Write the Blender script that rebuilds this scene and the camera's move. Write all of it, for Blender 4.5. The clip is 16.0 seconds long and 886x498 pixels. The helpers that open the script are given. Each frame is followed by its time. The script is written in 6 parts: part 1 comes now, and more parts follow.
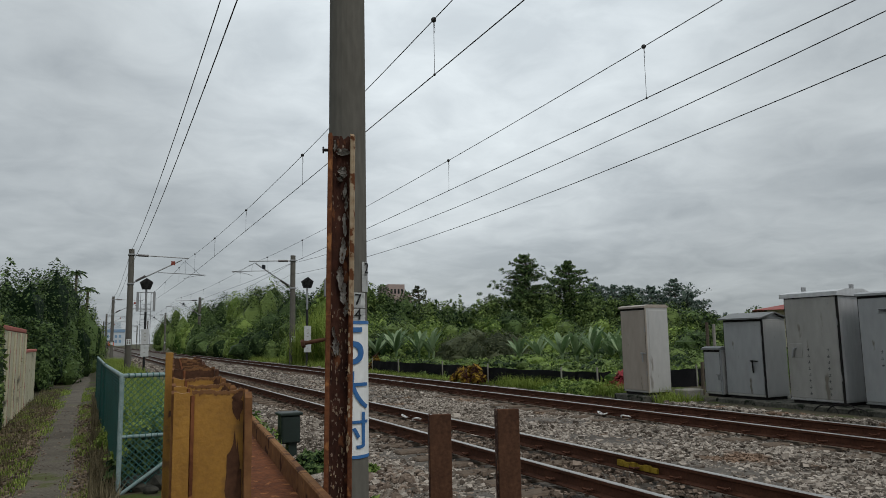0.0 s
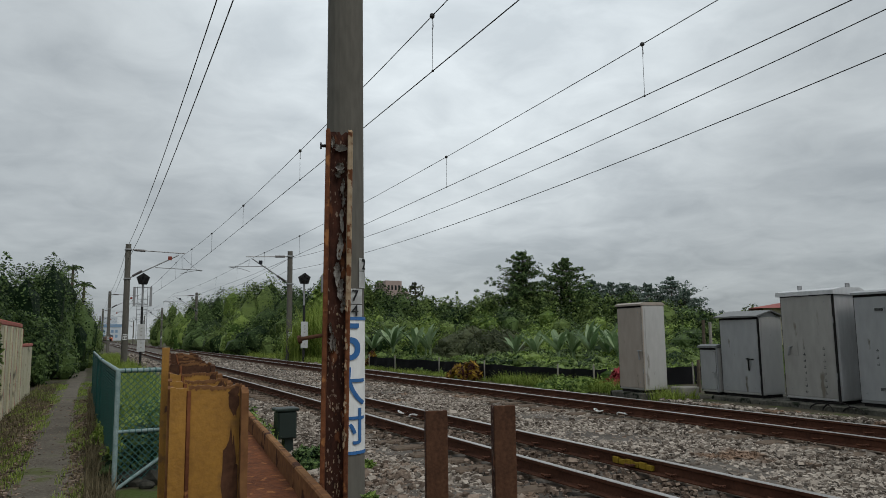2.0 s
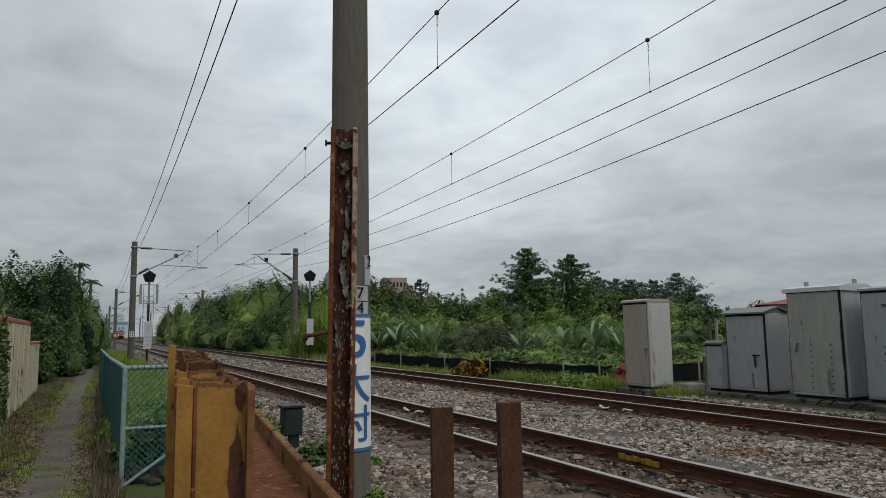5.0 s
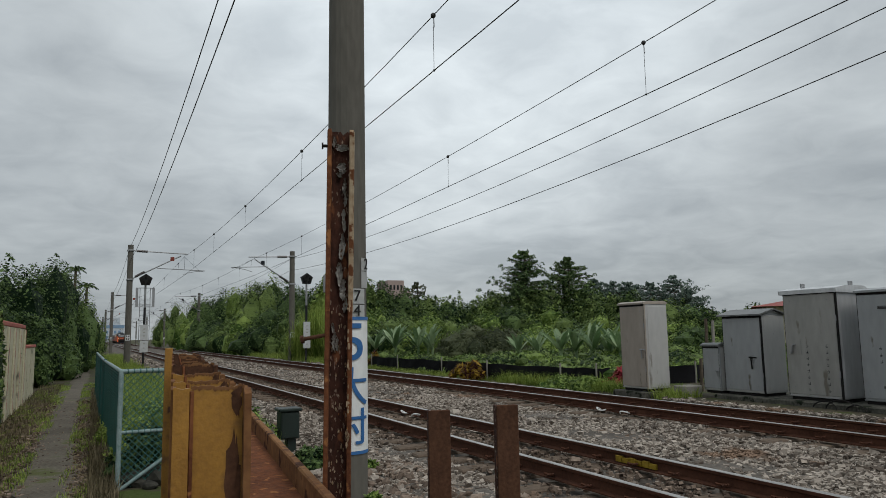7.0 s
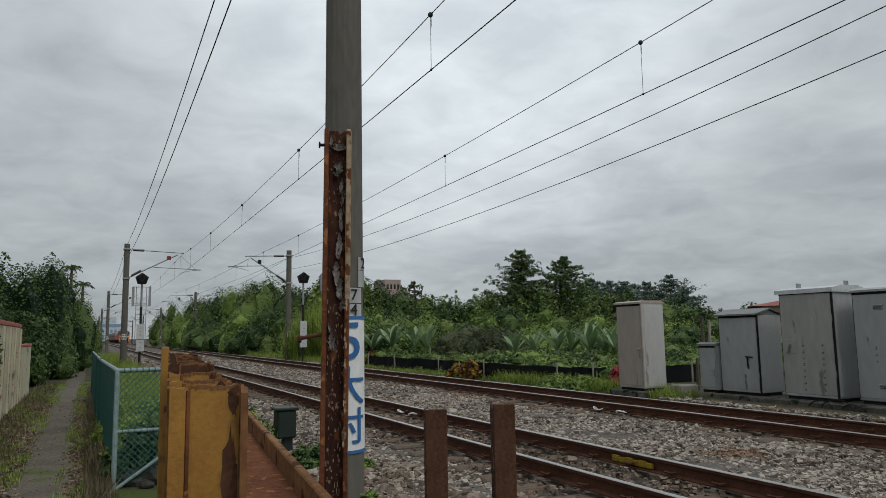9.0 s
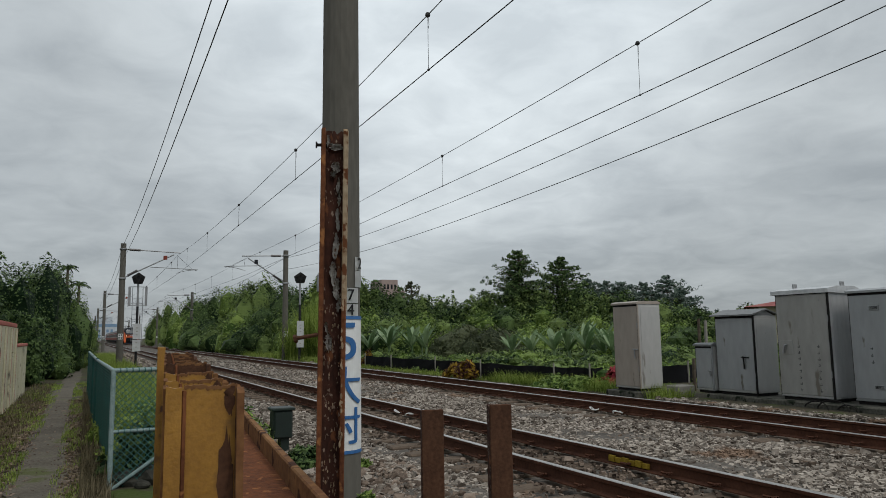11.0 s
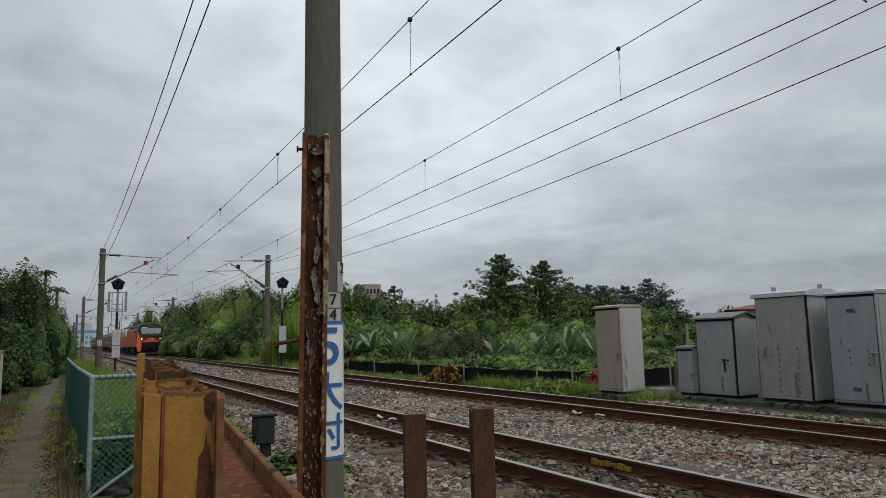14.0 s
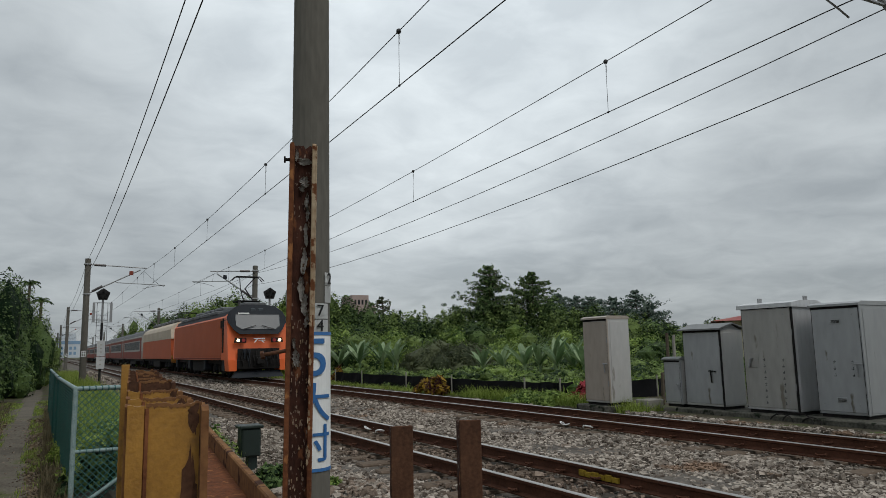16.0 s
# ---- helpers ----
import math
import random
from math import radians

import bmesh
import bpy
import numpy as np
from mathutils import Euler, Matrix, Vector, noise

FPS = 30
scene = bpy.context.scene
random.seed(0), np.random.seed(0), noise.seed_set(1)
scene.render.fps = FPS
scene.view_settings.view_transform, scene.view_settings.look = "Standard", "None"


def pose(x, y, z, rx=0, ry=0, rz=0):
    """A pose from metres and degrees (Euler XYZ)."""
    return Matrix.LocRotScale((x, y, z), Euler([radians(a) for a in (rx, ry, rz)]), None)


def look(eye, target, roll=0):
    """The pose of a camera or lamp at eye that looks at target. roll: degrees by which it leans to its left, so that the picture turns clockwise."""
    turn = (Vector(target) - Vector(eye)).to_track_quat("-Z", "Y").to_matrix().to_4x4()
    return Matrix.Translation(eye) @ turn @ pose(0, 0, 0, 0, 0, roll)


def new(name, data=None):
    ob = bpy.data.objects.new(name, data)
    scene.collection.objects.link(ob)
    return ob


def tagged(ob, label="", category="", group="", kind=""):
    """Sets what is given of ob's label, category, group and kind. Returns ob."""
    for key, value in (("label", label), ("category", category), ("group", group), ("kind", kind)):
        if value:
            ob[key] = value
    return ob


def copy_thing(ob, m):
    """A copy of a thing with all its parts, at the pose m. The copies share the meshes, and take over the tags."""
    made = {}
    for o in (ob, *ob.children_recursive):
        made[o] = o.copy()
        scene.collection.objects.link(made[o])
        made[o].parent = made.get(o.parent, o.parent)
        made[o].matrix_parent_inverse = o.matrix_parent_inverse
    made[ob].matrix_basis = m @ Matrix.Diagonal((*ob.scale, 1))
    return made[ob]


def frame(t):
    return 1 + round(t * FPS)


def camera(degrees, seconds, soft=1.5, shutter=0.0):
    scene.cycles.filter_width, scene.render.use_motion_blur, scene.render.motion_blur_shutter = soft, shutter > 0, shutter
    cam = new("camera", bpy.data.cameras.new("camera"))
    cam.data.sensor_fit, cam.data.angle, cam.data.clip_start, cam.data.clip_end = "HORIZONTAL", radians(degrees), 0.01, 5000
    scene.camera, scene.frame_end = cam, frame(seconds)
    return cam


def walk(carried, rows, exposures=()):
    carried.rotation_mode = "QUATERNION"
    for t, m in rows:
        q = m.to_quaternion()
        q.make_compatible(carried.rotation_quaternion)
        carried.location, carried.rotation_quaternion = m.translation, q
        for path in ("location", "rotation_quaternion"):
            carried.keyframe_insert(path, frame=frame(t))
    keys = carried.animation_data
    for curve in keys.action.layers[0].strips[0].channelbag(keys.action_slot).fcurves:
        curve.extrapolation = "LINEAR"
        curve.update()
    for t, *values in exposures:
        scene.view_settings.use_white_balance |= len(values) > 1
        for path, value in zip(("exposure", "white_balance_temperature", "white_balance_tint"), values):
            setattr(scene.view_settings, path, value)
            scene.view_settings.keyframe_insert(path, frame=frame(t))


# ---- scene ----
EYE = 1.30
cam = camera(64.2, 16.0, 0.8)
walk(cam, [
    (0.0, pose(0, 0, EYE, 97.199, 1.045, -26.042)),
    (0.5, pose(0, 0, EYE, 97.029, 0.977, -26.173)),
    (1.0, pose(0, 0, EYE, 97.023, 0.954, -26.275)),
    (1.5, pose(0, 0, EYE, 96.982, 0.718, -26.334)),
    (2.0, pose(0, 0, EYE, 96.918, 0.758, -26.300)),
    (2.5, pose(0, 0, EYE, 96.943, 0.759, -26.389)),
    (3.0, pose(0, 0, EYE, 96.869, 0.747, -26.239)),
    (3.5, pose(0, 0, EYE, 96.748, 0.678, -26.286)),
    (4.0, pose(0, 0, EYE, 96.613, 0.618, -26.013)),
    (6.5, pose(0, 0, EYE, 96.854, 1.069, -25.922)),
    (7.0, pose(0, 0, EYE, 96.884, 0.981, -26.108)),
    (7.5, pose(0, 0, EYE, 96.951, 0.988, -26.235)),
    (8.0, pose(0, 0, EYE, 96.890, 1.017, -26.297)),
    (8.5, pose(0, 0, EYE, 96.817, 0.968, -26.294)),
    (9.0, pose(0, 0, EYE, 96.824, 0.936, -26.363)),
    (11.5, pose(0.0009, -0.0005, EYE, 96.824, 0.942, -26.695)),
    (12.0, pose(0.0018, -0.0010, EYE, 96.806, 1.060, -26.735)),
    (12.5, pose(0.0018, -0.0010, EYE, 96.863, 1.049, -26.730)),
    (13.0, pose(0.0024, -0.0013, EYE, 96.941, 1.036, -26.967)),
    (13.5, pose(0.0034, -0.0018, EYE, 96.906, 1.069, -27.408)),
    (14.0, pose(0.0047, -0.0025, EYE, 97.158, 1.187, -27.962)),
    (14.5, pose(0.0058, -0.0031, EYE, 97.387, 1.310, -28.077)),
    (15.0, pose(0.0059, -0.0031, EYE, 97.696, 1.371, -28.142)),
    (15.5, pose(0.0066, -0.0035, EYE, 97.769, 1.179, -28.513)),
    (16.0, pose(0.0076, -0.0041, EYE, 98.025, 1.166, -28.930)),
])

# ---- light ----
world = bpy.data.worlds.new("overcast_sky")
scene.world = world
world.use_nodes = True
wt = world.node_tree
wt.nodes.clear()


def wnode(kind, **inputs):
    n = wt.nodes.new(kind)
    for k, v in inputs.items():
        n.inputs[k.replace("_", " ")].default_value = v
    return n


SUN_UP, SUN_TURN = 52.0, 166.0
sky = wt.nodes.new("ShaderNodeTexSky")
sky.sky_type, sky.sun_disc = "NISHITA", False
sky.sun_elevation, sky.sun_rotation = radians(SUN_UP), radians(SUN_TURN)
geo = wt.nodes.new("ShaderNodeTexCoord")
split = wt.nodes.new("ShaderNodeSeparateXYZ")
wt.links.new(geo.outputs["Generated"], split.inputs[0])
lift = wt.nodes.new("ShaderNodeMath")
lift.operation = "ADD"
lift.inputs[1].default_value = 0.2
wt.links.new(split.outputs[2], lift.inputs[0])
safe = wt.nodes.new("ShaderNodeMath")
safe.operation = "MAXIMUM"
safe.inputs[1].default_value = 0.12
wt.links.new(lift.outputs[0], safe.inputs[0])
flat = wt.nodes.new("ShaderNodeCombineXYZ")
for i in (0, 1):
    dv = wt.nodes.new("ShaderNodeMath")
    dv.operation = "DIVIDE"
    wt.links.new(split.outputs[i], dv.inputs[0])
    wt.links.new(safe.outputs[0], dv.inputs[1])
    wt.links.new(dv.outputs[0], flat.inputs[i])
big = wnode("ShaderNodeTexNoise", Scale=1.3, Detail=6.0, Roughness=0.5, Distortion=0.35)
small = wnode("ShaderNodeTexNoise", Scale=5.0, Detail=6.0, Roughness=0.55, Distortion=0.5)
for n in (big, small):
    wt.links.new(flat.outputs[0], n.inputs["Vector"])
blend = wt.nodes.new("ShaderNodeMix")
blend.inputs[0].default_value = 0.34
wt.links.new(big.outputs[0], blend.inputs[2])
wt.links.new(small.outputs[0], blend.inputs[3])
ramp = wt.nodes.new("ShaderNodeValToRGB")
ramp.color_ramp.elements[0].position, ramp.color_ramp.elements[0].color = 0.37, (4.15, 4.56, 4.83, 1)
ramp.color_ramp.elements[1].position, ramp.color_ramp.elements[1].color = 0.64, (6.13, 6.62, 6.85, 1)
wt.links.new(blend.outputs[0], ramp.inputs[0])
cover = wt.nodes.new("ShaderNodeMix")
cover.data_type = "RGBA"
cover.inputs[0].default_value = 0.95
wt.links.new(sky.outputs[0], cover.inputs[6])
# an overcast sky is brighter towards the zenith
rise = wt.nodes.new("ShaderNodeMapRange")
rise.inputs[1].default_value, rise.inputs[2].default_value = 0.0, 0.9
rise.inputs[3].default_value, rise.inputs[4].default_value = 0.78, 1.58
wt.links.new(split.outputs[2], rise.inputs[0])
lit = wt.nodes.new("ShaderNodeMix")
lit.data_type, lit.blend_type = "RGBA", "MULTIPLY"
lit.inputs[0].default_value = 1.0
wt.links.new(ramp.outputs[0], lit.inputs[6])
wt.links.new(rise.outputs[0], lit.inputs[7])
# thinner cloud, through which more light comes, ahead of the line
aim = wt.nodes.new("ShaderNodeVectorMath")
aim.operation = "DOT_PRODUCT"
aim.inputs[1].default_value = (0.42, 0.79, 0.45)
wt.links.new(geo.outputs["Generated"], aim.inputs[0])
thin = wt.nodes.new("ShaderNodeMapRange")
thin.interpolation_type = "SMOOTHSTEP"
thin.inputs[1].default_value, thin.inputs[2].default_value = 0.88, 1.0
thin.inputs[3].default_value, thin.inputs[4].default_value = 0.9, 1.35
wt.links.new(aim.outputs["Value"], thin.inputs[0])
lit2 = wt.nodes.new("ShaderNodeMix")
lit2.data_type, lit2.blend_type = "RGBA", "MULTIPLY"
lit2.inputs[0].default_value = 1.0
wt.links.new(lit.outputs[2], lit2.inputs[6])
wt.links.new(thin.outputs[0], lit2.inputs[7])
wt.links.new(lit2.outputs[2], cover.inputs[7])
bg = wt.nodes.new("ShaderNodeBackground")
bg.inputs[1].default_value = 0.1
out = wt.nodes.new("ShaderNodeOutputWorld")
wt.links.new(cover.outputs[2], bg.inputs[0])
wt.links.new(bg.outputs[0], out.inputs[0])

sun = new("sun", bpy.data.lights.new("sun", "SUN"))
sun.data.energy, sun.data.angle, sun.data.color = 1.2, radians(24), (1.0, 0.97, 0.92)
sun.matrix_world = look((0, 0, 0), (-math.sin(radians(SUN_TURN)), -math.cos(radians(SUN_TURN)), -math.tan(radians(SUN_UP))))


# ---- materials ----
def material(name, dark, light, rough=0.8, metal=0.0, grain=40.0, patch=3.0, bump=0.3, depth=0.004, extra=None, random_value=0.0, island=0.0, stretch=(1, 1, 1)):
    """A surface between two colours, varied by a fine grain and broad patches; extra: (colour, threshold, scale) for stains."""
    m = bpy.data.materials.new(name)
    m.use_nodes = True
    t = m.node_tree
    b = t.nodes["Principled BSDF"]
    b.inputs["Metallic"].default_value = metal
    b.inputs["Specular IOR Level"].default_value = 0.15 if rough >= 0.6 and metal < 0.05 else 0.45
    tc = t.nodes.new("ShaderNodeTexCoord")
    mp = t.nodes.new("ShaderNodeMapping")
    mp.inputs["Scale"].default_value = stretch
    t.links.new(tc.outputs["Object"], mp.inputs[0])

    def tex(scale, detail=5.0):
        n = t.nodes.new("ShaderNodeTexNoise")
        n.inputs["Scale"].default_value, n.inputs["Detail"].default_value = scale, detail
        t.links.new(mp.outputs[0], n.inputs["Vector"])
        return n.outputs[0]

    def maths(op, a, v):
        n = t.nodes.new("ShaderNodeMath")
        n.operation = op
        for i, q in enumerate((a, v)):
            if isinstance(q, (int, float)):
                n.inputs[i].default_value = q
            else:
                t.links.new(q, n.inputs[i])
        return n.outputs[0]

    fine, broad = tex(grain), tex(patch)
    mixed = maths("ADD", maths("MULTIPLY", fine, 0.5), maths("MULTIPLY", broad, 0.5))
    if random_value:
        oi = t.nodes.new("ShaderNodeObjectInfo")
        mixed = maths("ADD", mixed, maths("MULTIPLY", maths("SUBTRACT", oi.outputs["Random"], 0.5), random_value))
    if island:
        gi = t.nodes.new("ShaderNodeNewGeometry")
        mixed = maths("ADD", mixed, maths("MULTIPLY", maths("SUBTRACT", gi.outputs["Random Per Island"], 0.5), island))
    r = t.nodes.new("ShaderNodeValToRGB")
    r.color_ramp.elements[0].position, r.color_ramp.elements[1].position = 0.3, 0.7
    r.color_ramp.elements[0].color, r.color_ramp.elements[1].color = (*dark, 1), (*light, 1)
    t.links.new(mixed, r.inputs[0])
    colour = r.outputs[0]
    for stain, threshold, scale in extra or ():
        e = t.nodes.new("ShaderNodeValToRGB")
        e.color_ramp.elements[0].position, e.color_ramp.elements[1].position = threshold, min(1, threshold + 0.06)
        t.links.new(tex(scale, 8.0), e.inputs[0])
        mx = t.nodes.new("ShaderNodeMix")
        mx.data_type = "RGBA"
        t.links.new(e.outputs[0], mx.inputs[0])
        t.links.new(colour, mx.inputs[6])
        mx.inputs[7].default_value = (*stain, 1)
        colour = mx.outputs[2]
    t.links.new(colour, b.inputs["Base Color"])
    rr = maths("ADD", maths("MULTIPLY", fine, 0.3), rough - 0.15)
    t.links.new(rr, b.inputs["Roughness"])
    if bump:
        bn = t.nodes.new("ShaderNodeBump")
        bn.inputs["Strength"].default_value, bn.inputs["Distance"].default_value = bump, depth
        t.links.new(fine, bn.inputs["Height"])
        t.links.new(bn.outputs[0], b.inputs["Normal"])
    return m


def glow(name, colour, strength):
    m = bpy.data.materials.new(name)
    m.use_nodes = True
    b = m.node_tree.nodes["Principled BSDF"]
    b.inputs["Base Color"].default_value = (*colour, 1)
    b.inputs["Emission Color"].default_value = (*colour, 1)
    b.inputs["Emission Strength"].default_value = strength
    return m


def glass(name, colour, rough=0.06, spec=0.5):
    m = bpy.data.materials.new(name)
    m.use_nodes = True
    b = m.node_tree.nodes["Principled BSDF"]
    b.inputs["Base Color"].default_value = (*colour, 1)
    b.inputs["Roughness"].default_value = rough
    b.inputs["Specular IOR Level"].default_value = spec
    return m


SOIL = material("soil_and_grass", (0.028, 0.026, 0.017), (0.095, 0.083, 0.056), 0.95, grain=14, patch=0.8, bump=0.8, depth=0.03, extra=[((0.055, 0.075, 0.02), 0.54, 1.1)])
TRACKDUST = material("rusty_dirt", (0.055, 0.04, 0.03), (0.16, 0.122, 0.092), 0.95, grain=25, patch=2, depth=0.02)
PATHM = material("trodden_gravel", (0.048, 0.042, 0.033), (0.165, 0.145, 0.117), 0.95, grain=22, patch=1.6, bump=0.6, depth=0.02, extra=[((0.08, 0.09, 0.035), 0.6, 1.6)])
# bed colour kept dark to stand in for shade between the loose stones
BALLASTBED = material("ballast_bed", (0.04, 0.034, 0.029), (0.16, 0.142, 0.123), 0.95, grain=16, patch=2, depth=0.04)
STONE = material("ballast_stone", (0.08, 0.063, 0.05), (0.36, 0.315, 0.268), 0.9, grain=30, patch=0.5, island=0.55, extra=[((0.2, 0.135, 0.095), 0.6, 0.8)])
DUSTSTONE = material("dusty_stone", (0.065, 0.047, 0.036), (0.24, 0.185, 0.145), 0.9, grain=30, patch=0.5, island=0.5)
RAILRUST = material("rusty_rail", (0.036, 0.015, 0.0095), (0.105, 0.045, 0.027), 0.9, 0.0, grain=40, patch=4)
RAILHEAD = material("polished_rail_head", (0.3, 0.28, 0.26), (0.5, 0.48, 0.46), 0.35, 0.9, grain=60, patch=2, stretch=(1, 0.05, 1))
CONCRETE = material("weathered_concrete", (0.16, 0.15, 0.13), (0.32, 0.3, 0.27), 0.9, grain=30, patch=1.5)
DARKCONC = material("mossy_concrete", (0.009, 0.0095, 0.008), (0.062, 0.06, 0.05), 0.95, grain=20, patch=3)
CONCDAMP = material("damp_stained_concrete", (0.02, 0.021, 0.017), (0.13, 0.125, 0.105), 0.95, grain=20, patch=3, extra=[((0.012, 0.016, 0.009), 0.55, 4.0)])
POLEM = material("grey_concrete_pole", (0.085, 0.08, 0.068), (0.15, 0.14, 0.122), 0.9, grain=18, patch=0.7, stretch=(1, 1, 0.25))
STEEL = material("galvanised_steel", (0.2, 0.205, 0.21), (0.34, 0.345, 0.35), 0.55, 0.5, grain=30, patch=2)
WIREM = material("dark_wire", (0.03, 0.03, 0.03), (0.06, 0.06, 0.06), 0.6, 0.5, bump=0)
PORCELAIN = material("brown_insulator", (0.035, 0.03, 0.03), (0.07, 0.06, 0.06), 0.4, bump=0)
ORANGE = material("orange_train_paint", (0.62, 0.105, 0.02), (0.7, 0.13, 0.028), 0.45, grain=20, patch=0.5, bump=0.05)
ORANGEDULL = material("faded_and_shaded_orange_paint", (0.33, 0.07, 0.025), (0.42, 0.095, 0.035), 0.6, grain=12, patch=0.6, bump=0.1)
REDDULL = material("dusty_red_paint", (0.17, 0.04, 0.028), (0.24, 0.06, 0.04), 0.65, grain=12, patch=0.6, bump=0.1)
CREAM = material("cream_paint", (0.36, 0.3, 0.23), (0.48, 0.41, 0.32), 0.6, grain=12, patch=0.6, bump=0.1)
DARKGREY = material("dark_grey_paint", (0.013, 0.015, 0.019), (0.024, 0.028, 0.034), 0.64, grain=20, patch=1, bump=0.1)
ROOFGREY = material("grey_roof_paint", (0.09, 0.095, 0.1), (0.16, 0.165, 0.17), 0.7, grain=15, patch=0.8)
CARGREY = material("dusty_grey_paint", (0.26, 0.25, 0.23), (0.36, 0.35, 0.32), 0.65, grain=12, patch=0.8, bump=0.1)
BLACK = material("black_iron", (0.006, 0.006, 0.006), (0.022, 0.02, 0.019), 0.8, 0.0, grain=20, patch=3)
PANE = glass("dark_window_glass", (0.022, 0.026, 0.028), 0.4, 0.06)
SCREEN = glass("windscreen_glass", (0.055, 0.064, 0.072), 0.22, 0.22)
SIGNPLATE = material("weathered_sign_plate", (0.36, 0.37, 0.37), (0.5, 0.51, 0.51), 0.6, grain=8, patch=3, bump=0.05)
WHITE = material("white_enamel", (0.62, 0.63, 0.62), (0.75, 0.76, 0.75), 0.45, grain=15, patch=3, bump=0.05)
BLUE = material("blue_enamel", (0.02, 0.1, 0.27), (0.03, 0.13, 0.33), 0.5, grain=15, patch=3, bump=0.05)
BLACKPAINT = material("black_paint", (0.015, 0.015, 0.016), (0.03, 0.03, 0.03), 0.6, bump=0.05)
YELLOW = material("old_yellow_paint", (0.2, 0.095, 0.016), (0.36, 0.18, 0.028), 0.5, grain=75, patch=6, bump=0.45, extra=[((0.17, 0.085, 0.024), 0.53, 5.0), ((0.07, 0.028, 0.014), 0.64, 8.0)])
RUST = material("flaking_rust", (0.06, 0.021, 0.012), (0.22, 0.085, 0.038), 0.95, grain=45, patch=6, bump=0.9, depth=0.006, extra=[((0.3, 0.13, 0.05), 0.6, 18.0)])
RUSTDARK = material("dark_rust", (0.018, 0.009, 0.008), (0.085, 0.036, 0.024), 0.95, grain=60, patch=9, bump=1.0, depth=0.006, extra=[((0.17, 0.068, 0.033), 0.6, 24.0), ((0.26, 0.19, 0.145), 0.6, 95.0)], stretch=(1, 1, 0.45))
RUSTBROWN = material("brown_rust", (0.035, 0.017, 0.011), (0.125, 0.06, 0.034), 0.9, grain=60, patch=5, bump=0.5, depth=0.003)
CREAMRUST = material("rusting_cream_paint", (0.2, 0.12, 0.06), (0.46, 0.37, 0.26), 0.9, grain=40, patch=9, bump=0.9, depth=0.006, extra=[((0.13, 0.05, 0.022), 0.54, 24.0)])
YELLOWMARK = material("yellow_mark_paint", (0.15, 0.095, 0.012), (0.36, 0.25, 0.03), 0.8, grain=40, patch=8)
LITTER = material("dry_litter", (0.06, 0.045, 0.028), (0.2, 0.155, 0.1), 0.95, grain=10, patch=1, bump=0, island=0.6)
FLAKE = material("peeling_grey_paint", (0.22, 0.2, 0.175), (0.58, 0.56, 0.53), 0.85, grain=140, patch=28, bump=0.5, extra=[((0.16, 0.1, 0.065), 0.6, 60.0)])
RUSTYELLOW = material("rust_stained_yellow", (0.085, 0.034, 0.017), (0.28, 0.145, 0.06), 0.9, grain=30, patch=5, bump=0.6, extra=[((0.05, 0.02, 0.012), 0.58, 9.0)])
GREENPVC = material("green_coated_wire", (0.004, 0.042, 0.038), (0.011, 0.095, 0.087), 0.5, grain=40, patch=3, bump=0.1)
PALEPVC = material("sun_bleached_green_tube", (0.1, 0.17, 0.165), (0.3, 0.37, 0.37), 0.6, grain=60, patch=10, bump=0.3)
GREENBOX = material("dark_green_iron", (0.006, 0.013, 0.01), (0.014, 0.026, 0.021), 0.55, grain=25, patch=3)
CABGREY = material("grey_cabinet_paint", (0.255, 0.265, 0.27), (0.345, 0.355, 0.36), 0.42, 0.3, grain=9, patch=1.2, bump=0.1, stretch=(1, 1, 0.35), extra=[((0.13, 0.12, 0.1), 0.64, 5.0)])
CABTAN = material("tan_cabinet_paint", (0.25, 0.213, 0.18), (0.35, 0.305, 0.26), 0.5, 0.1, grain=9, patch=1.2, bump=0.1, stretch=(1, 1, 0.35), extra=[((0.16, 0.135, 0.105), 0.67, 5.0)])
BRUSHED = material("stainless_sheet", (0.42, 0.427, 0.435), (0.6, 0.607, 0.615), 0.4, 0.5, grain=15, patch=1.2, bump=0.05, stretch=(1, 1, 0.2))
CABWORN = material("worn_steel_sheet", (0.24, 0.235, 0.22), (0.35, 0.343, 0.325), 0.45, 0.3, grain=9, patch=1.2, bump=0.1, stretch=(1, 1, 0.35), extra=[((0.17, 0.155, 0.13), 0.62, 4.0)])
# cabinet paint made paler, to put the light on the near sides into the colour
CABLITSIDE = material("lit_side_cabinet_paint", (0.36, 0.355, 0.345), (0.47, 0.465, 0.45), 0.45, 0.2, grain=9, patch=1.2, bump=0.1, stretch=(1, 1, 0.35), extra=[((0.24, 0.225, 0.2), 0.63, 4.0)])
CABROOF = material("dull_grey_cabinet_roof", (0.11, 0.115, 0.115), (0.2, 0.205, 0.205), 0.6, 0.2, grain=12, patch=2, bump=0.1)
BARK = material("bark", (0.05, 0.04, 0.03), (0.13, 0.105, 0.08), 0.95, grain=20, patch=4)


def thin_leaf(m, share):
    """Lets part of the light through a blade."""
    t = m.node_tree
    b, end = t.nodes["Principled BSDF"], t.nodes["Material Output"]
    tr, mx = t.nodes.new("ShaderNodeBsdfTranslucent"), t.nodes.new("ShaderNodeMixShader")
    mx.inputs[0].default_value = share
    t.links.new(b.inputs["Base Color"].links[0].from_socket, tr.inputs[0])
    t.links.new(b.outputs[0], mx.inputs[1])
    t.links.new(tr.outputs[0], mx.inputs[2])
    t.links.new(mx.outputs[0], end.inputs[0])
    return m


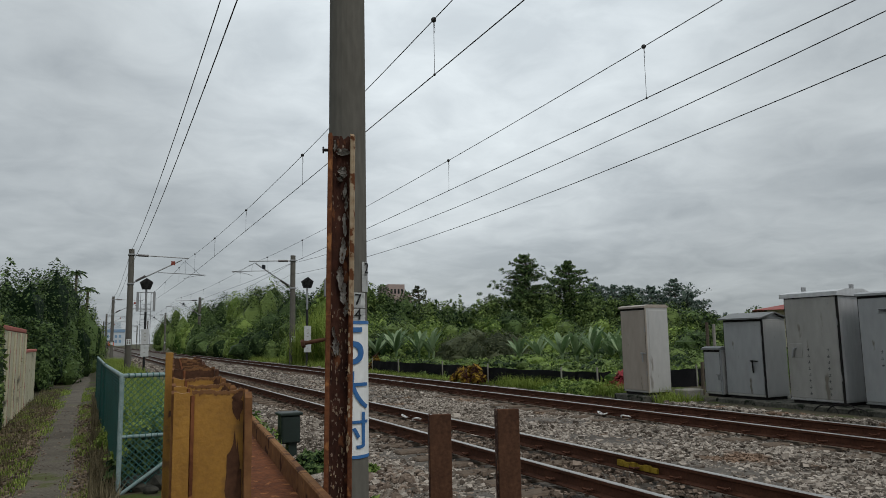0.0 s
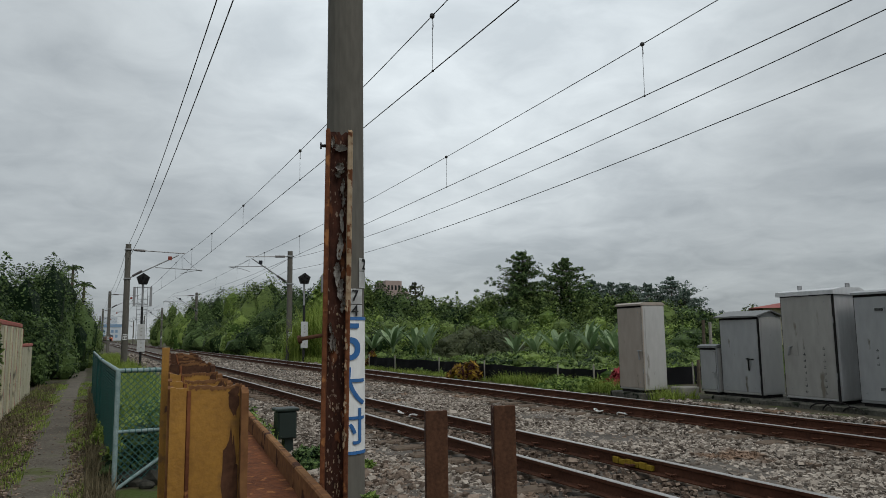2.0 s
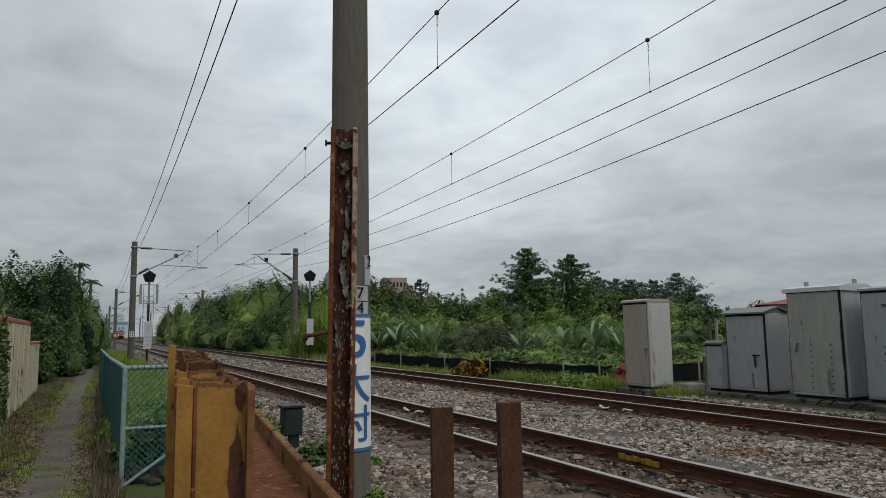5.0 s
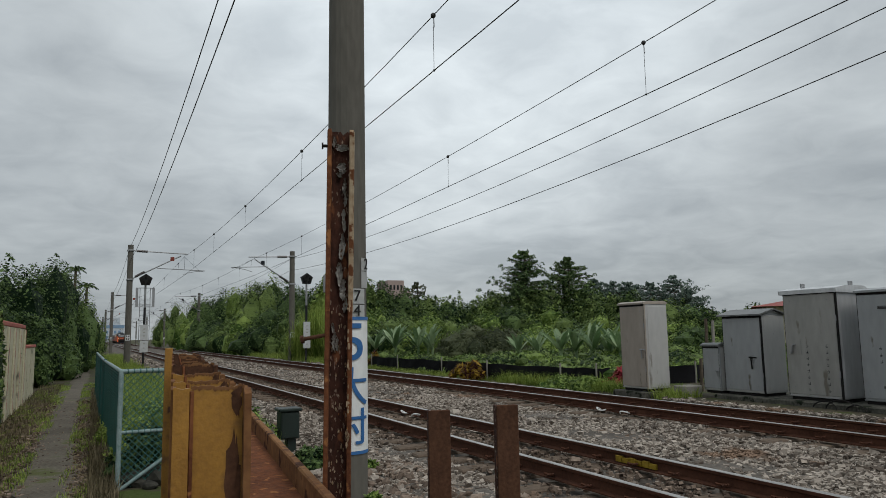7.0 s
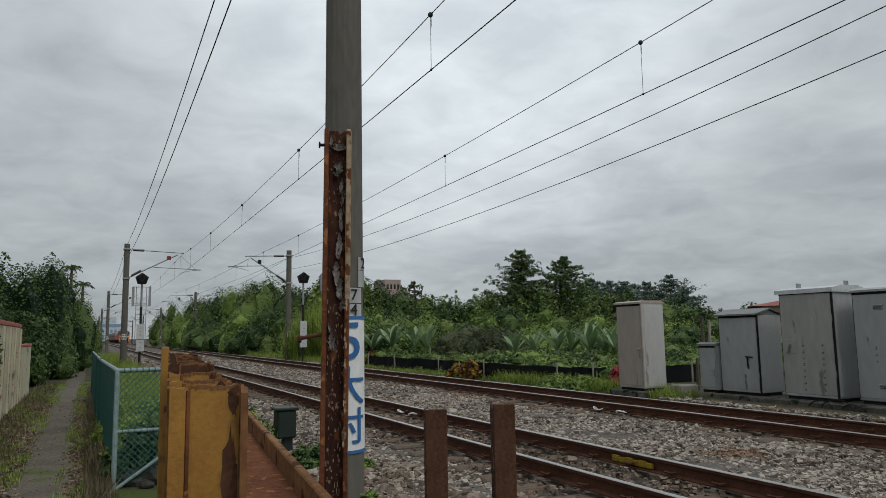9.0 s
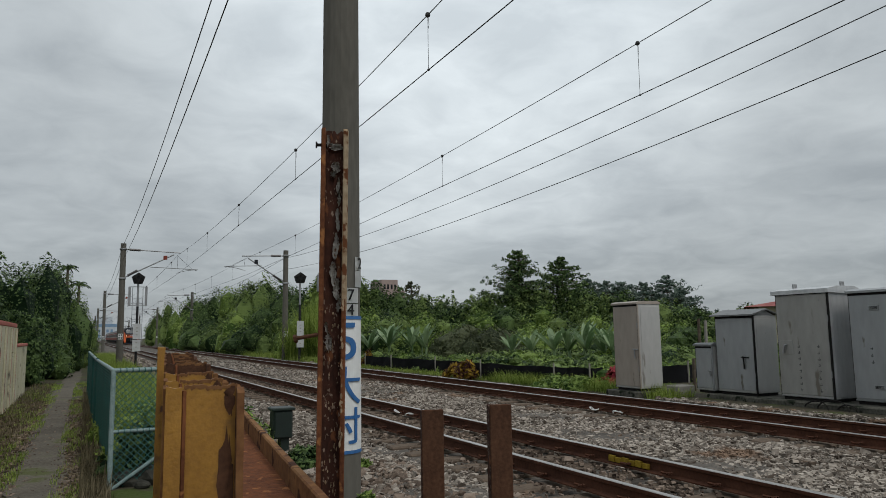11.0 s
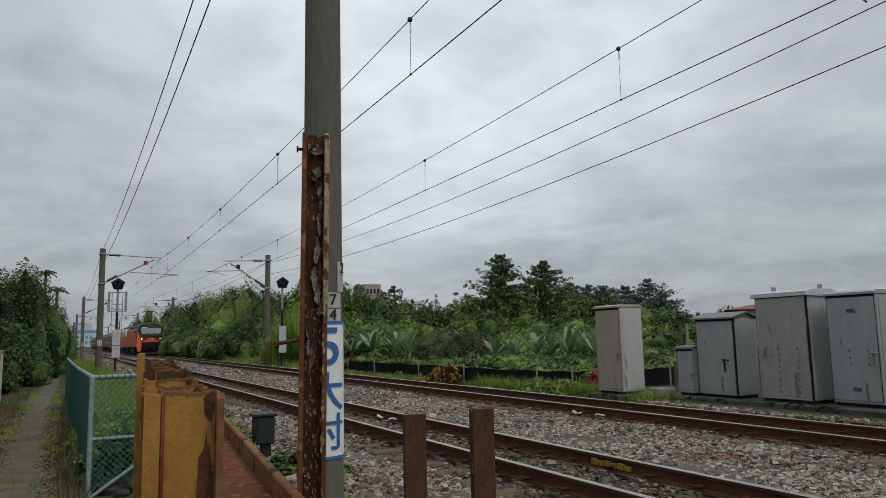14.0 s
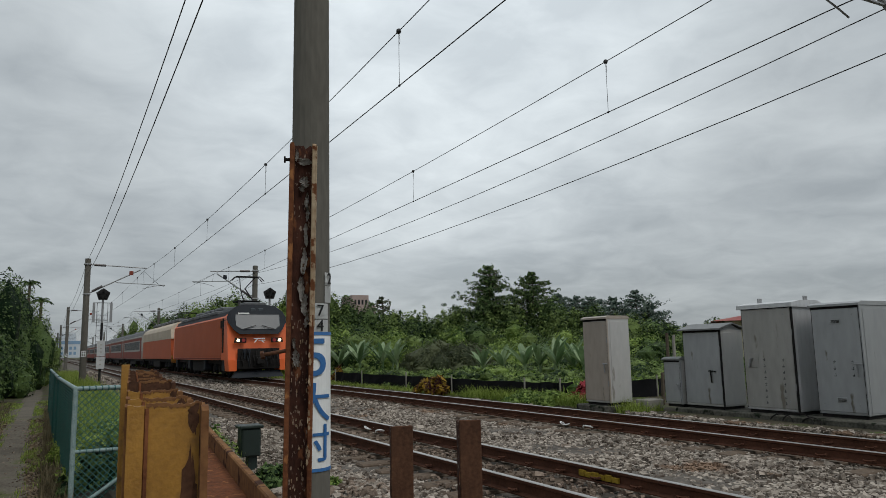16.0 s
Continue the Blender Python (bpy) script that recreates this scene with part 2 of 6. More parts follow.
def leaf(name, dark, light, share=0.22, island=0.6):
    m = material(name, dark, light, 0.55, grain=7, patch=0.45, bump=0.7, depth=0.08, island=island)
    m.node_tree.nodes["Principled BSDF"].inputs["Specular IOR Level"].default_value = 0.1
    return thin_leaf(m, share)


LEAF = leaf("green_leaves", (0.014, 0.032, 0.009), (0.18, 0.25, 0.075))
LEAFDARK = leaf("dark_green_leaves", (0.008, 0.022, 0.008), (0.115, 0.175, 0.058))
LEAFBRIGHT = leaf("bright_green_leaves", (0.04, 0.08, 0.015), (0.25, 0.34, 0.085))
LEAFDRY = leaf("dry_brown_twigs", (0.035, 0.045, 0.022), (0.11, 0.125, 0.065))
# distance haze is mixed into this green: lighter and bluer
LEAFHAZE = leaf("hazed_far_leaves", (0.04, 0.068, 0.055), (0.15, 0.195, 0.155))
BANANA = thin_leaf(material("banana_leaves", (0.1, 0.17, 0.07), (0.28, 0.37, 0.2), 0.4, grain=6, patch=0.8, bump=0, random_value=0.5), 0.35)
GRASS = leaf("grass_blades", (0.09, 0.14, 0.022), (0.34, 0.42, 0.1), 0.4)
DRYGRASS = leaf("dry_grass_blades", (0.06, 0.052, 0.03), (0.2, 0.165, 0.1))
CROTON = leaf("red_and_yellow_leaves", (0.04, 0.012, 0.01), (0.28, 0.18, 0.022), 0.2, 1.0)
DEADLEAF = leaf("dead_leaves", (0.03, 0.018, 0.014), (0.09, 0.055, 0.04))
PINK = leaf("red_leaves", (0.18, 0.02, 0.03), (0.4, 0.06, 0.07))
NET = material("black_shade_net", (0.01, 0.01, 0.012), (0.028, 0.028, 0.032), 0.9, grain=60, patch=2)
PLASTER = material("stained_cream_plaster", (0.36, 0.33, 0.22), (0.58, 0.54, 0.4), 0.9, grain=20, patch=1.4, extra=[((0.14, 0.13, 0.1), 0.6, 2.5)])
COPING = material("faded_red_coping", (0.3, 0.09, 0.07), (0.42, 0.15, 0.12), 0.85, grain=20, patch=3)
ROOFRED = material("red_roof_sheet", (0.2, 0.05, 0.045), (0.28, 0.085, 0.07), 0.6, grain=15, patch=1)
# far walls, with the haze of the air painted into their colours
HAZEWALL = material("hazed_white_wall", (0.42, 0.46, 0.5), (0.5, 0.54, 0.58), 0.9, grain=1, patch=0.2)
HAZEBLUE = material("hazed_blue_band", (0.16, 0.25, 0.36), (0.2, 0.3, 0.42), 0.9, grain=1, patch=0.2)
BRICKFAR = material("hazed_brown_wall", (0.29, 0.225, 0.205), (0.36, 0.285, 0.26), 0.9, grain=2, patch=0.4)


# ---- mesh helpers ----
def part(name, bm, mat, parent=None, label=""):
    me = bpy.data.meshes.new(name)
    bm.to_mesh(me)
    bm.free()
    me.materials.append(mat)
    ob = new(name, me)
    if parent:
        ob.parent = parent
    if label:
        ob["label"] = label
    return ob


def piece(name, me, parent, m=None):
    ob = new(name, me)
    ob.parent = parent
    if m is not None:
        ob.matrix_basis = m
    return ob


def mesh_of(name, bm, mat):
    me = bpy.data.meshes.new(name)
    bm.to_mesh(me)
    bm.free()
    me.materials.append(mat)
    return me


def thing(name, m, label, category, group="", kind=""):
    ob = new(name)
    ob.matrix_basis = m
    return tagged(ob, label, category, group, kind)


def box(bm, x0, x1, y0, y1, z0, z1, bevel=0.0, m=None):
    r = bmesh.ops.create_cube(bm, size=1)
    vs = r["verts"]
    for v in vs:
        v.co = Vector(((x0 + x1) / 2 + v.co.x * (x1 - x0), (y0 + y1) / 2 + v.co.y * (y1 - y0), (z0 + z1) / 2 + v.co.z * (z1 - z0)))
    if bevel:
        es = list({e for v in vs for e in v.link_edges})
        g = bmesh.ops.bevel(bm, geom=es, offset=bevel, segments=1, affect="EDGES")
        vs = list({v for f in g["faces"] for v in f.verts} | {v for v in vs if v.is_valid})
    if m is not None:
        bmesh.ops.transform(bm, matrix=m, verts=vs)
    return bm


def rod(bm, a, b, r0, r1=None, n=10):
    a, b = Vector(a), Vector(b)
    r1 = r0 if r1 is None else r1
    turn = (b - a).to_track_quat("Z", "Y").to_matrix().to_4x4()
    m = Matrix.Translation((a + b) / 2) @ turn
    bmesh.ops.create_cone(bm, cap_ends=True, segments=n, radius1=r0, radius2=r1, depth=(b - a).length, matrix=m)
    return bm


def ball(bm, c, r, n=8, squash=(1, 1, 1)):
    bmesh.ops.create_uvsphere(bm, u_segments=n, v_segments=max(4, n // 2 + 1), radius=r, matrix=Matrix.Translation(c) @ Matrix.Diagonal((*squash, 1)))
    return bm


def prism(bm, pts, a, b, axis="y", shift=None):
    """A closed profile of 2D points drawn along one axis from a to b. shift(u, v, end) may move the end along the axis."""
    def put(u, v, w):
        return {"y": (u, w, v), "x": (w, u, v), "z": (u, v, w)}[axis]
    lo = [bm.verts.new(put(u, v, a + (shift(u, v, 0) if shift else 0))) for u, v in pts]
    hi = [bm.verts.new(put(u, v, b + (shift(u, v, 1) if shift else 0))) for u, v in pts]
    n = len(pts)
    bm.faces.new(lo)
    bm.faces.new(hi[::-1])
    for i in range(n):
        bm.faces.new((lo[i], hi[i], hi[(i + 1) % n], lo[(i + 1) % n]))
    bmesh.ops.recalc_face_normals(bm, faces=bm.faces)
    return bm


def B():
    return bmesh.new()


def arrays_to_object(name, verts, faces, mat, kind="stuff"):
    """One joined mesh from numpy arrays: verts n x 3, faces m x k (k corners each)."""
    me = bpy.data.meshes.new(name)
    k = faces.shape[1]
    me.vertices.add(len(verts))
    me.vertices.foreach_set("co", np.ascontiguousarray(verts, dtype=np.float32).ravel())
    me.loops.add(faces.size)
    me.loops.foreach_set("vertex_index", np.ascontiguousarray(faces, dtype=np.int32).ravel())
    me.polygons.add(len(faces))
    me.polygons.foreach_set("loop_start", np.arange(0, faces.size, k, dtype=np.int32))
    me.update(calc_edges=True)
    me.shade_flat()
    me.materials.append(mat)
    ob = new(name, me)
    if kind:
        ob["kind"] = kind
    return ob


rng = np.random.default_rng(7)


# ---- ground, path, ballast ----
def ground():
    bm = B()
    xs = [-2500, -400, -60, -12, -3, -1.2, 0, 1.2, 2.0, 2.6, 11.2, 11.7, 12.4, 14, 20, 40, 80, 400, 2500]
    zs = [-0.35] * 9 + [-0.36, -0.36, -0.22, -0.2, -0.2, -0.22, -0.3, -0.35, -0.35, -0.35]
    ys = [-2500, -300, -40, -10, 0, 5, 10, 15, 20, 30, 45, 70, 120, 250, 600, 2500]
    grid = [[bm.verts.new((x, y, z + (0.03 * noise.noise(Vector((x * 0.4, y * 0.3, 0))) if abs(x) < 15 and not 2.2 < x < 11.5 else 0))) for x, z in zip(xs, zs)] for y in ys]
    for i in range(len(ys) - 1):
        for j in range(len(xs) - 1):
            bm.faces.new((grid[i][j], grid[i][j + 1], grid[i + 1][j + 1], grid[i + 1][j]))
    tagged(part("ground", bm, SOIL), "bare brown soil with patchy weeds", "ground", kind="structure")
    bm = B()
    last = None
    for i in range(420):
        y = -4 + i * 0.19
        c = -0.5 + 0.08 * math.sin(y * 0.21)
        w = 0.3 + 0.1 * noise.noise(Vector((y * 0.9, 3, 0))) + 0.07 * noise.noise(Vector((y * 4, 8, 0)))
        row = [bm.verts.new((c + s * w + 0.1 * noise.noise(Vector((y * 2.3, s * 3, 1))), y, -0.333 + 0.014 * (abs(s) < 0.9))) for s in (-1, -0.4, 0.4, 1)]
        if last:
            for j in range(3):
                bm.faces.new((last[j], last[j + 1], row[j + 1], row[j]))
        last = row
    tagged(part("path", bm, PATHM), "narrow trodden gravel footpath beside the railway", "path", kind="structure")
    bm = B()
    prism(bm, [(2.35, -0.36), (3.0, -0.225), (11.0, -0.225), (11.65, -0.36)], -60, 900)
    tagged(part("ballast_bed", bm, BALLASTBED), "crushed stone bed under both tracks, darkened as shade between the stones", "ballast", kind="structure")


def scatter_stones(name, mat, n, x0, x1, y0, y1, size, z, keep=None, label="", coarse=False, category="ballast"):
    t = (1 + 5 ** 0.5) / 2
    iv = np.array([(-1, t, 0), (1, t, 0), (-1, -t, 0), (1, -t, 0), (0, -1, t), (0, 1, t), (0, -1, -t), (0, 1, -t), (t, 0, -1), (t, 0, 1), (-t, 0, -1), (-t, 0, 1)]) / 1.902
    fi = np.array([(0, 11, 5), (0, 5, 1), (0, 1, 7), (0, 7, 10), (0, 10, 11), (1, 5, 9), (5, 11, 4), (11, 10, 2), (10, 7, 6), (7, 1, 8), (3, 9, 4), (3, 4, 2), (3, 2, 6), (3, 6, 8), (3, 8, 9), (4, 9, 5), (2, 4, 11), (6, 2, 10), (8, 6, 7), (9, 8, 1)])
    if coarse:
        iv = np.array([(-1, -1, -1), (1, -1, -1), (1, 1, -1), (-1, 1, -1), (-1, -1, 1), (1, -1, 1), (1, 1, 1), (-1, 1, 1)]) * 0.68
        fi = np.array([(4, 5, 6), (4, 6, 7), (0, 1, 5), (0, 5, 4), (1, 2, 6), (1, 6, 5), (2, 3, 7), (2, 7, 6), (3, 0, 4), (3, 4, 7)])
    p = np.stack([rng.uniform(x0, x1, n), rng.uniform(y0, y1, n), np.zeros(n)], 1)
    if keep is not None:
        p = p[keep(p[:, 0], p[:, 1])]
    n = len(p)
    s = size * np.exp(rng.normal(0, 0.3, n))
    p[:, 2] = z(p[:, 0], p[:, 1]) + s * rng.uniform(-0.15, 0.5, n)
    v = iv[None] * (1 + rng.normal(0, 0.24, (n, len(iv), 1)))
    v = v * np.stack([rng.uniform(0.75, 1.35, n), rng.uniform(0.7, 1.1, n), rng.uniform(0.45, 0.85, n)], 1)[:, None]
    a = rng.uniform(0, 6.28, n)
    tilt = rng.normal(0, 0.45, n)
    ca, sa, ct, st = np.cos(a), np.sin(a), np.cos(tilt), np.sin(tilt)
    rot = np.zeros((n, 3, 3))
    rot[:, 0, 0], rot[:, 0, 1], rot[:, 1, 0], rot[:, 1, 1], rot[:, 2, 2] = ca, -sa, sa, ca, 1
    rx = np.zeros((n, 3, 3))
    rx[:, 0, 0], rx[:, 1, 1], rx[:, 1, 2], rx[:, 2, 1], rx[:, 2, 2] = 1, ct, -st, st, ct
    v = np.einsum("nij,njk,nvk->nvi", rot, rx, v) * s[:, None, None] + p[:, None]
    f = fi[None] + len(iv) * np.arange(n)[:, None, None]
    return tagged(arrays_to_object(name, v.reshape(-1, 3), f.reshape(-1, 3), mat), label, category)


def seen_side(x, y):
    return y > 0.58 * x - 0.6


def bed_height(x, y):
    edge = np.minimum(x - 2.35, 11.65 - x)
    return np.clip(-0.36 + edge * 0.21, -0.36, -0.225) + 0.03 * np.sin(x * 2.1 + y * 0.7) * np.sin(y * 1.3)


TRACKS = (4.19, 8.54)
GAUGE = 1.067


def off_rails(x, y):
    ok = seen_side(x, y)
    for t in TRACKS:
        for r in (t, t + GAUGE):
            ok &= np.abs(x - r) > 0.085
    return ok


def in_near_track(x):
    return (x > TRACKS[0] - 0.35) & (x < TRACKS[0] + GAUGE + 0.1)


def ballast():
    def outside(x, y):
        return off_rails(x, y) & ~(in_near_track(x) & (rng.random(len(x)) < 0.9)) & ~((x > 8.5) & (x < 9.65) & (rng.random(len(x)) < 0.5))
    scatter_stones("ballast_stones", STONE, 86000, 2.3, 11.7, 2.9, 16, 0.0245, bed_height, outside, "loose grey and brown crushed ballast stones", True)
    scatter_stones("ballast_stones", STONE, 26000, 2.3, 11.7, 16, 32, 0.029, bed_height, outside, "loose grey and brown crushed ballast stones", True)
    scatter_stones("ballast_stones", STONE, 6500, 11.4, 12.2, 5.5, 12.2, 0.024, lambda x, y: -0.215 - 0.06 * (x - 11.4), seen_side, "loose stones along the cabinet slab", True)
    scatter_stones("ballast_stones", STONE, 13000, 2.3, 11.7, 32, 80, 0.046, bed_height, outside, "loose grey crushed ballast stones further off", True)
    scatter_stones("brown_stones", DUSTSTONE, 1700, 2.2, 3.4, 3.5, 8.2, 0.034, bed_height, None, "larger brown stones at the mast's foot", False)
    scatter_stones("path_gravel", DUSTSTONE, 8500, -1.2, 0.2, 5, 22, 0.013, lambda x, y: -0.335 + 0 * x, None, "small loose gravel on the footpath", True, "gravel")
    scatter_stones("leaf_litter", LITTER, 6000, -1.6, 0.28, 5, 22, 0.022, lambda x, y: -0.335 + 0 * x, lambda x, y: np.abs(x + 0.5) > 0.3, "dry leaf litter and straw bits", True, "litter")
    def inside(x, y):
        return off_rails(x, y) & (in_near_track(x) | ((x > 8.5) & (x < 9.65)))
    scatter_stones("dusty_ballast", DUSTSTONE, 26000, 3.8, 9.7, 2.9, 30, 0.021, lambda x, y: bed_height(x, y) + 0.035, inside, "rust-dusted stones between the rails", True)


def rail_profile():
    return [(-0.061, -0.15), (0.061, -0.15), (0.061, -0.138), (0.012, -0.122), (0.008, -0.045), (0.032, -0.034), (0.033, -0.006), (-0.033, -0.006), (-0.032, -0.034), (-0.008, -0.045), (-0.012, -0.122), (-0.061, -0.138)]


def track(i, x):
    tr = thing("track", pose(x, 0, 0), "rusty running rails on concrete sleepers", "railway track", "railway tracks", "structure")
    for k, rx in enumerate((0, GAUGE)):
        bm = prism(B(), rail_profile(), -40, 850)
        r = part("rail", bm, RAILRUST, tr)
        r.location.x = rx
        bm = prism(B(), [(-0.03, -0.006), (0.03, -0.006), (0.024, 0.0), (-0.024, 0.0)], -40, 850)
        h = part("rail_head", bm, RAILHEAD, r, "worn shiny running surface")
    bm = box(B(), -0.52, GAUGE + 0.52, -0.12, 0.12, -0.34, -0.19, 0.02)
    sl = mesh_of("sleeper", bm, TRACKDUST)
    bm = B()
    last = None
    for s in range(9):
        a = s / 8 * 4.6
        q = Vector((0.045 * math.cos(a) * 0.9, 0.05 * math.sin(a) - 0.01 * s, 0.035 + 0.012 * math.sin(a * 1.3)))
        if last:
            rod(bm, last, q, 0.013, n=5)
        last = q
    clip = mesh_of("rail_clip", bm, RAILRUST)
    for j in range(70):
        y = 1.2 + j * 0.6 + (0.2 if i else 0)
        o = piece("sleeper", sl, tr, pose(0, y, random.uniform(-0.008, 0.008)))
        if j < 40:
            for rx in (0, GAUGE):
                for sgn in (-1, 1):
                    c = piece("rail_clip", clip, tr, pose(rx + sgn * 0.085, y, -0.135, 0, 0, 0 if sgn > 0 else 180))
    return tr


# ---- overhead line ----
def mast(x, y, height, reach, contact, base=-0.35, label=""):
    """A concrete catenary mast; reach is the signed distance to its track's middle."""
    s = 1 if reach > 0 else -1
    ob = thing("catenary_mast", pose(x, y, base), label or "round grey concrete mast with a bracket arm over the track", "catenary mast", "catenary masts")
    h = height - base
    part("pole", rod(B(), (0, 0, -0.3), (0, 0, h), 0.2, 0.165, 20), POLEM, ob)
    top = h - 0.35
    part("top_arm", rod(B(), (0, 0, top), (reach + s * 0.2, 0, top - 0.12), 0.035, n=8), STEEL, ob)
    part("insulator", rod(B(), (s * 0.35, 0, top - 0.02), (s * 1.0, 0, top - 0.04), 0.075, n=8), PORCELAIN, ob)
    low = h - 2.2
    part("bracket_arm", rod(B(), (0, 0, low), (reach - s * 0.2, 0, top - 0.25), 0.04, n=8), STEEL, ob)
    part("insulator", rod(B(), (s * 0.3, 0, low + 0.18), (s * 0.85, 0, low + 0.52), 0.075, n=8), PORCELAIN, ob)
    cz = contact - base
    part("registration_arm", rod(B(), (s * 1.6, 0, cz + 0.38), (reach + s * 1.3, 0, cz + 0.28), 0.025, n=6), STEEL, ob)
    bm = B()
    last = None
    rings = []
    for i in range(9):
        u = i / 8
        c = Vector((reach + s * (1.25 - 1.3 * u), 0.02, cz + 0.26 - 0.05 * (u < 0.05) - 0.25 * u * u))
        rings.append([bm.verts.new(c + Vector((0, 0.016 * math.cos(a), 0.016 * math.sin(a)))) for a in (0.0, 1.571, 3.142, 4.712)])
    for p, q in zip(rings[:-1], rings[1:]):
        for k in range(4):
            bm.faces.new((p[k], p[(k + 1) % 4], q[(k + 1) % 4], q[k]))
    part("steady_arm", bm, STEEL, ob)
    for dx in (0.05, 0.95):
        part("stay_wire", rod(B(), (reach, 0, top - 0.3), (reach + s * dx, 0, cz + 0.3), 0.008, n=5), WIREM, ob)
    part("tag_plate", box(B(), reach - s * 0.72 - 0.12, reach - s * 0.72 + 0.12, -0.06, -0.04, top - 0.6, top - 0.34, 0.01), REDDULL if reach > 0 else DARKGREY, ob, "small square tag plate")
    part("clamp", box(B(), -0.21, 0.21, -0.21, 0.21, top - 0.05, top + 0.05, 0.02), STEEL, ob)
    part("clamp", box(B(), -0.21, 0.21, -0.21, 0.21, low - 0.05, low + 0.05, 0.02), STEEL, ob)
    part("number_plate", box(B(), -0.13, 0.13, -0.215, -0.203, 1.6, 1.95, 0.01), WHITE, ob, "white plate with dark bars")
    for zz in (1.7, 1.86):
        for q in (-0.06, 0.06):
            part("mark", box(B(), q - 0.035, q + 0.035, -0.222, -0.218, zz - 0.05, zz + 0.05), BLACKPAINT, ob)
    return ob


def sag_wire(name, pts, r, label, group="overhead wires"):
    """A wire through points, sagging a little between them."""
    cu = bpy.data.curves.new(name, "CURVE")
    cu.dimensions, cu.bevel_depth, cu.bevel_resolution = "3D", r, 1
    sp = cu.splines.new("POLY")
    sp.points.add(len(pts) - 1)
    for q, p in zip(sp.points, pts):
        q.co = (*p, 1)
    cu.materials.append(WIREM)
    ob = new(name, cu)
    return tagged(ob, label, "wire", group)


MASTS_NEAR = [6.6, 48.5, 98.0, 155.0, 205.0, 255.0]
MASTS_FAR = [5.1, 46.8, 94.0, 143.0, 193.0, 243.0]


def catenary(supports, sides, lows, highs, drop, count, first):
    """Contact wire, carrier wire and droppers of one track; sides, lows and highs at the first two masts, in turn for the others."""
    ends = [supports[0] - 50] + supports + [supports[-1] + 50]
    def at(v, i):
        return v[(i - 1) % 2]
    top, bottom, drops = [], [], []
    for i, (a, b) in enumerate(zip(ends[:-1], ends[1:])):
        def spot(u):
            x, y = at(sides, i) * (1 - u) + at(sides, i + 1) * u, a + (b - a) * u
            return x, y, at(lows, i) * (1 - u) + at(lows, i + 1) * u - 0.2 * u * (1 - u), at(highs, i) * (1 - u) + at(highs, i + 1) * u - drop * 4 * u * (1 - u)
        for k in range(16):
            x, y, lo, hi = spot(k / 16)
            top.append((x, y, hi))
            bottom.append((x, y, lo))
        drops += [spot((k + first) / count) for k in range(count)]
    carrier = sag_wire("carrier_wire", top, 0.008, "dark carrier wire sagging between masts")
    sag_wire("contact_wire", bottom, 0.0085, "straight dark contact wire over the track")
    for x, y, lo, hi in drops:
        if 0 < y < 150:
            d = part("dropper", rod(B(), (x, y, lo), (x, y, hi), 0.0045, n=5), WIREM, carrier)
            part("clip", ball(B(), (x, y, hi), 0.045, 8), WIREM, d)
            part("loop", rod(rod(B(), (x + 0.012, y, hi - 0.05), (x + 0.02, y, hi - 0.17), 0.004, n=5), (x + 0.02, y, hi - 0.17), (x, y, hi - 0.24), 0.004, n=5), WIREM, d)
            part("clip", ball(B(), (x, y, lo), 0.022, 6), WIREM, d)


# ---- train ----
def bogie(parent, y, wb=1.4, ww=0.46, motor=True):
    bg_ = part("bogie", box(B(), -0.86, 0.86, y - 0.35, y + 0.35, 0.5, 0.76, 0.04), BLACK, parent)
    for s in (-1, 1):
        part("side_frame", box(B(), s * 0.95 - 0.1, s * 0.95 + 0.1, y - wb - 0.5, y + wb + 0.5, 0.45, 0.75, 0.04), BLACK, bg_)
        for dy in (-wb * 0.5, wb * 0.5):
            part("spring", rod(B(), (s * 1.06, y + dy, 0.4), (s * 1.06, y + dy, 0.72), 0.1, n=10), DARKGREY, bg_)
    for dy in (-wb, 0, wb) if motor else (-wb, wb):
        bm = B()
        for s in (-1, 1):
            rod(bm, (s * 0.5, y + dy, ww), (s * 0.63, y + dy, ww), ww, n=20)
        rod(bm, (-0.6, y + dy, ww), (0.6, y + dy, ww), 0.08, n=8)
        w = part("wheelset", bm, BLACK, bg_)
        for s in (-1, 1):
            part("axle_box", box(B(), s * 1.05 - 0.07, s * 1.05 + 0.07, y + dy - 0.18, y + dy + 0.18, 0.3, 0.62, 0.03), BLACK, bg_)
    return bg_


BODY = [(-1.46, 0.95), (-1.46, 3.05), (-1.3, 3.32), (-0.95, 3.56), (-0.5, 3.66), (0.5, 3.66), (0.95, 3.56), (1.3, 3.32), (1.46, 3.05), (1.46, 0.95)]


def nose(u, v, end):
    back = max(0.0, v - 2.2) * 0.42 + 0.35 * max(0.0, abs(u) - 1.1)
    return back if end == 0 else 0.0


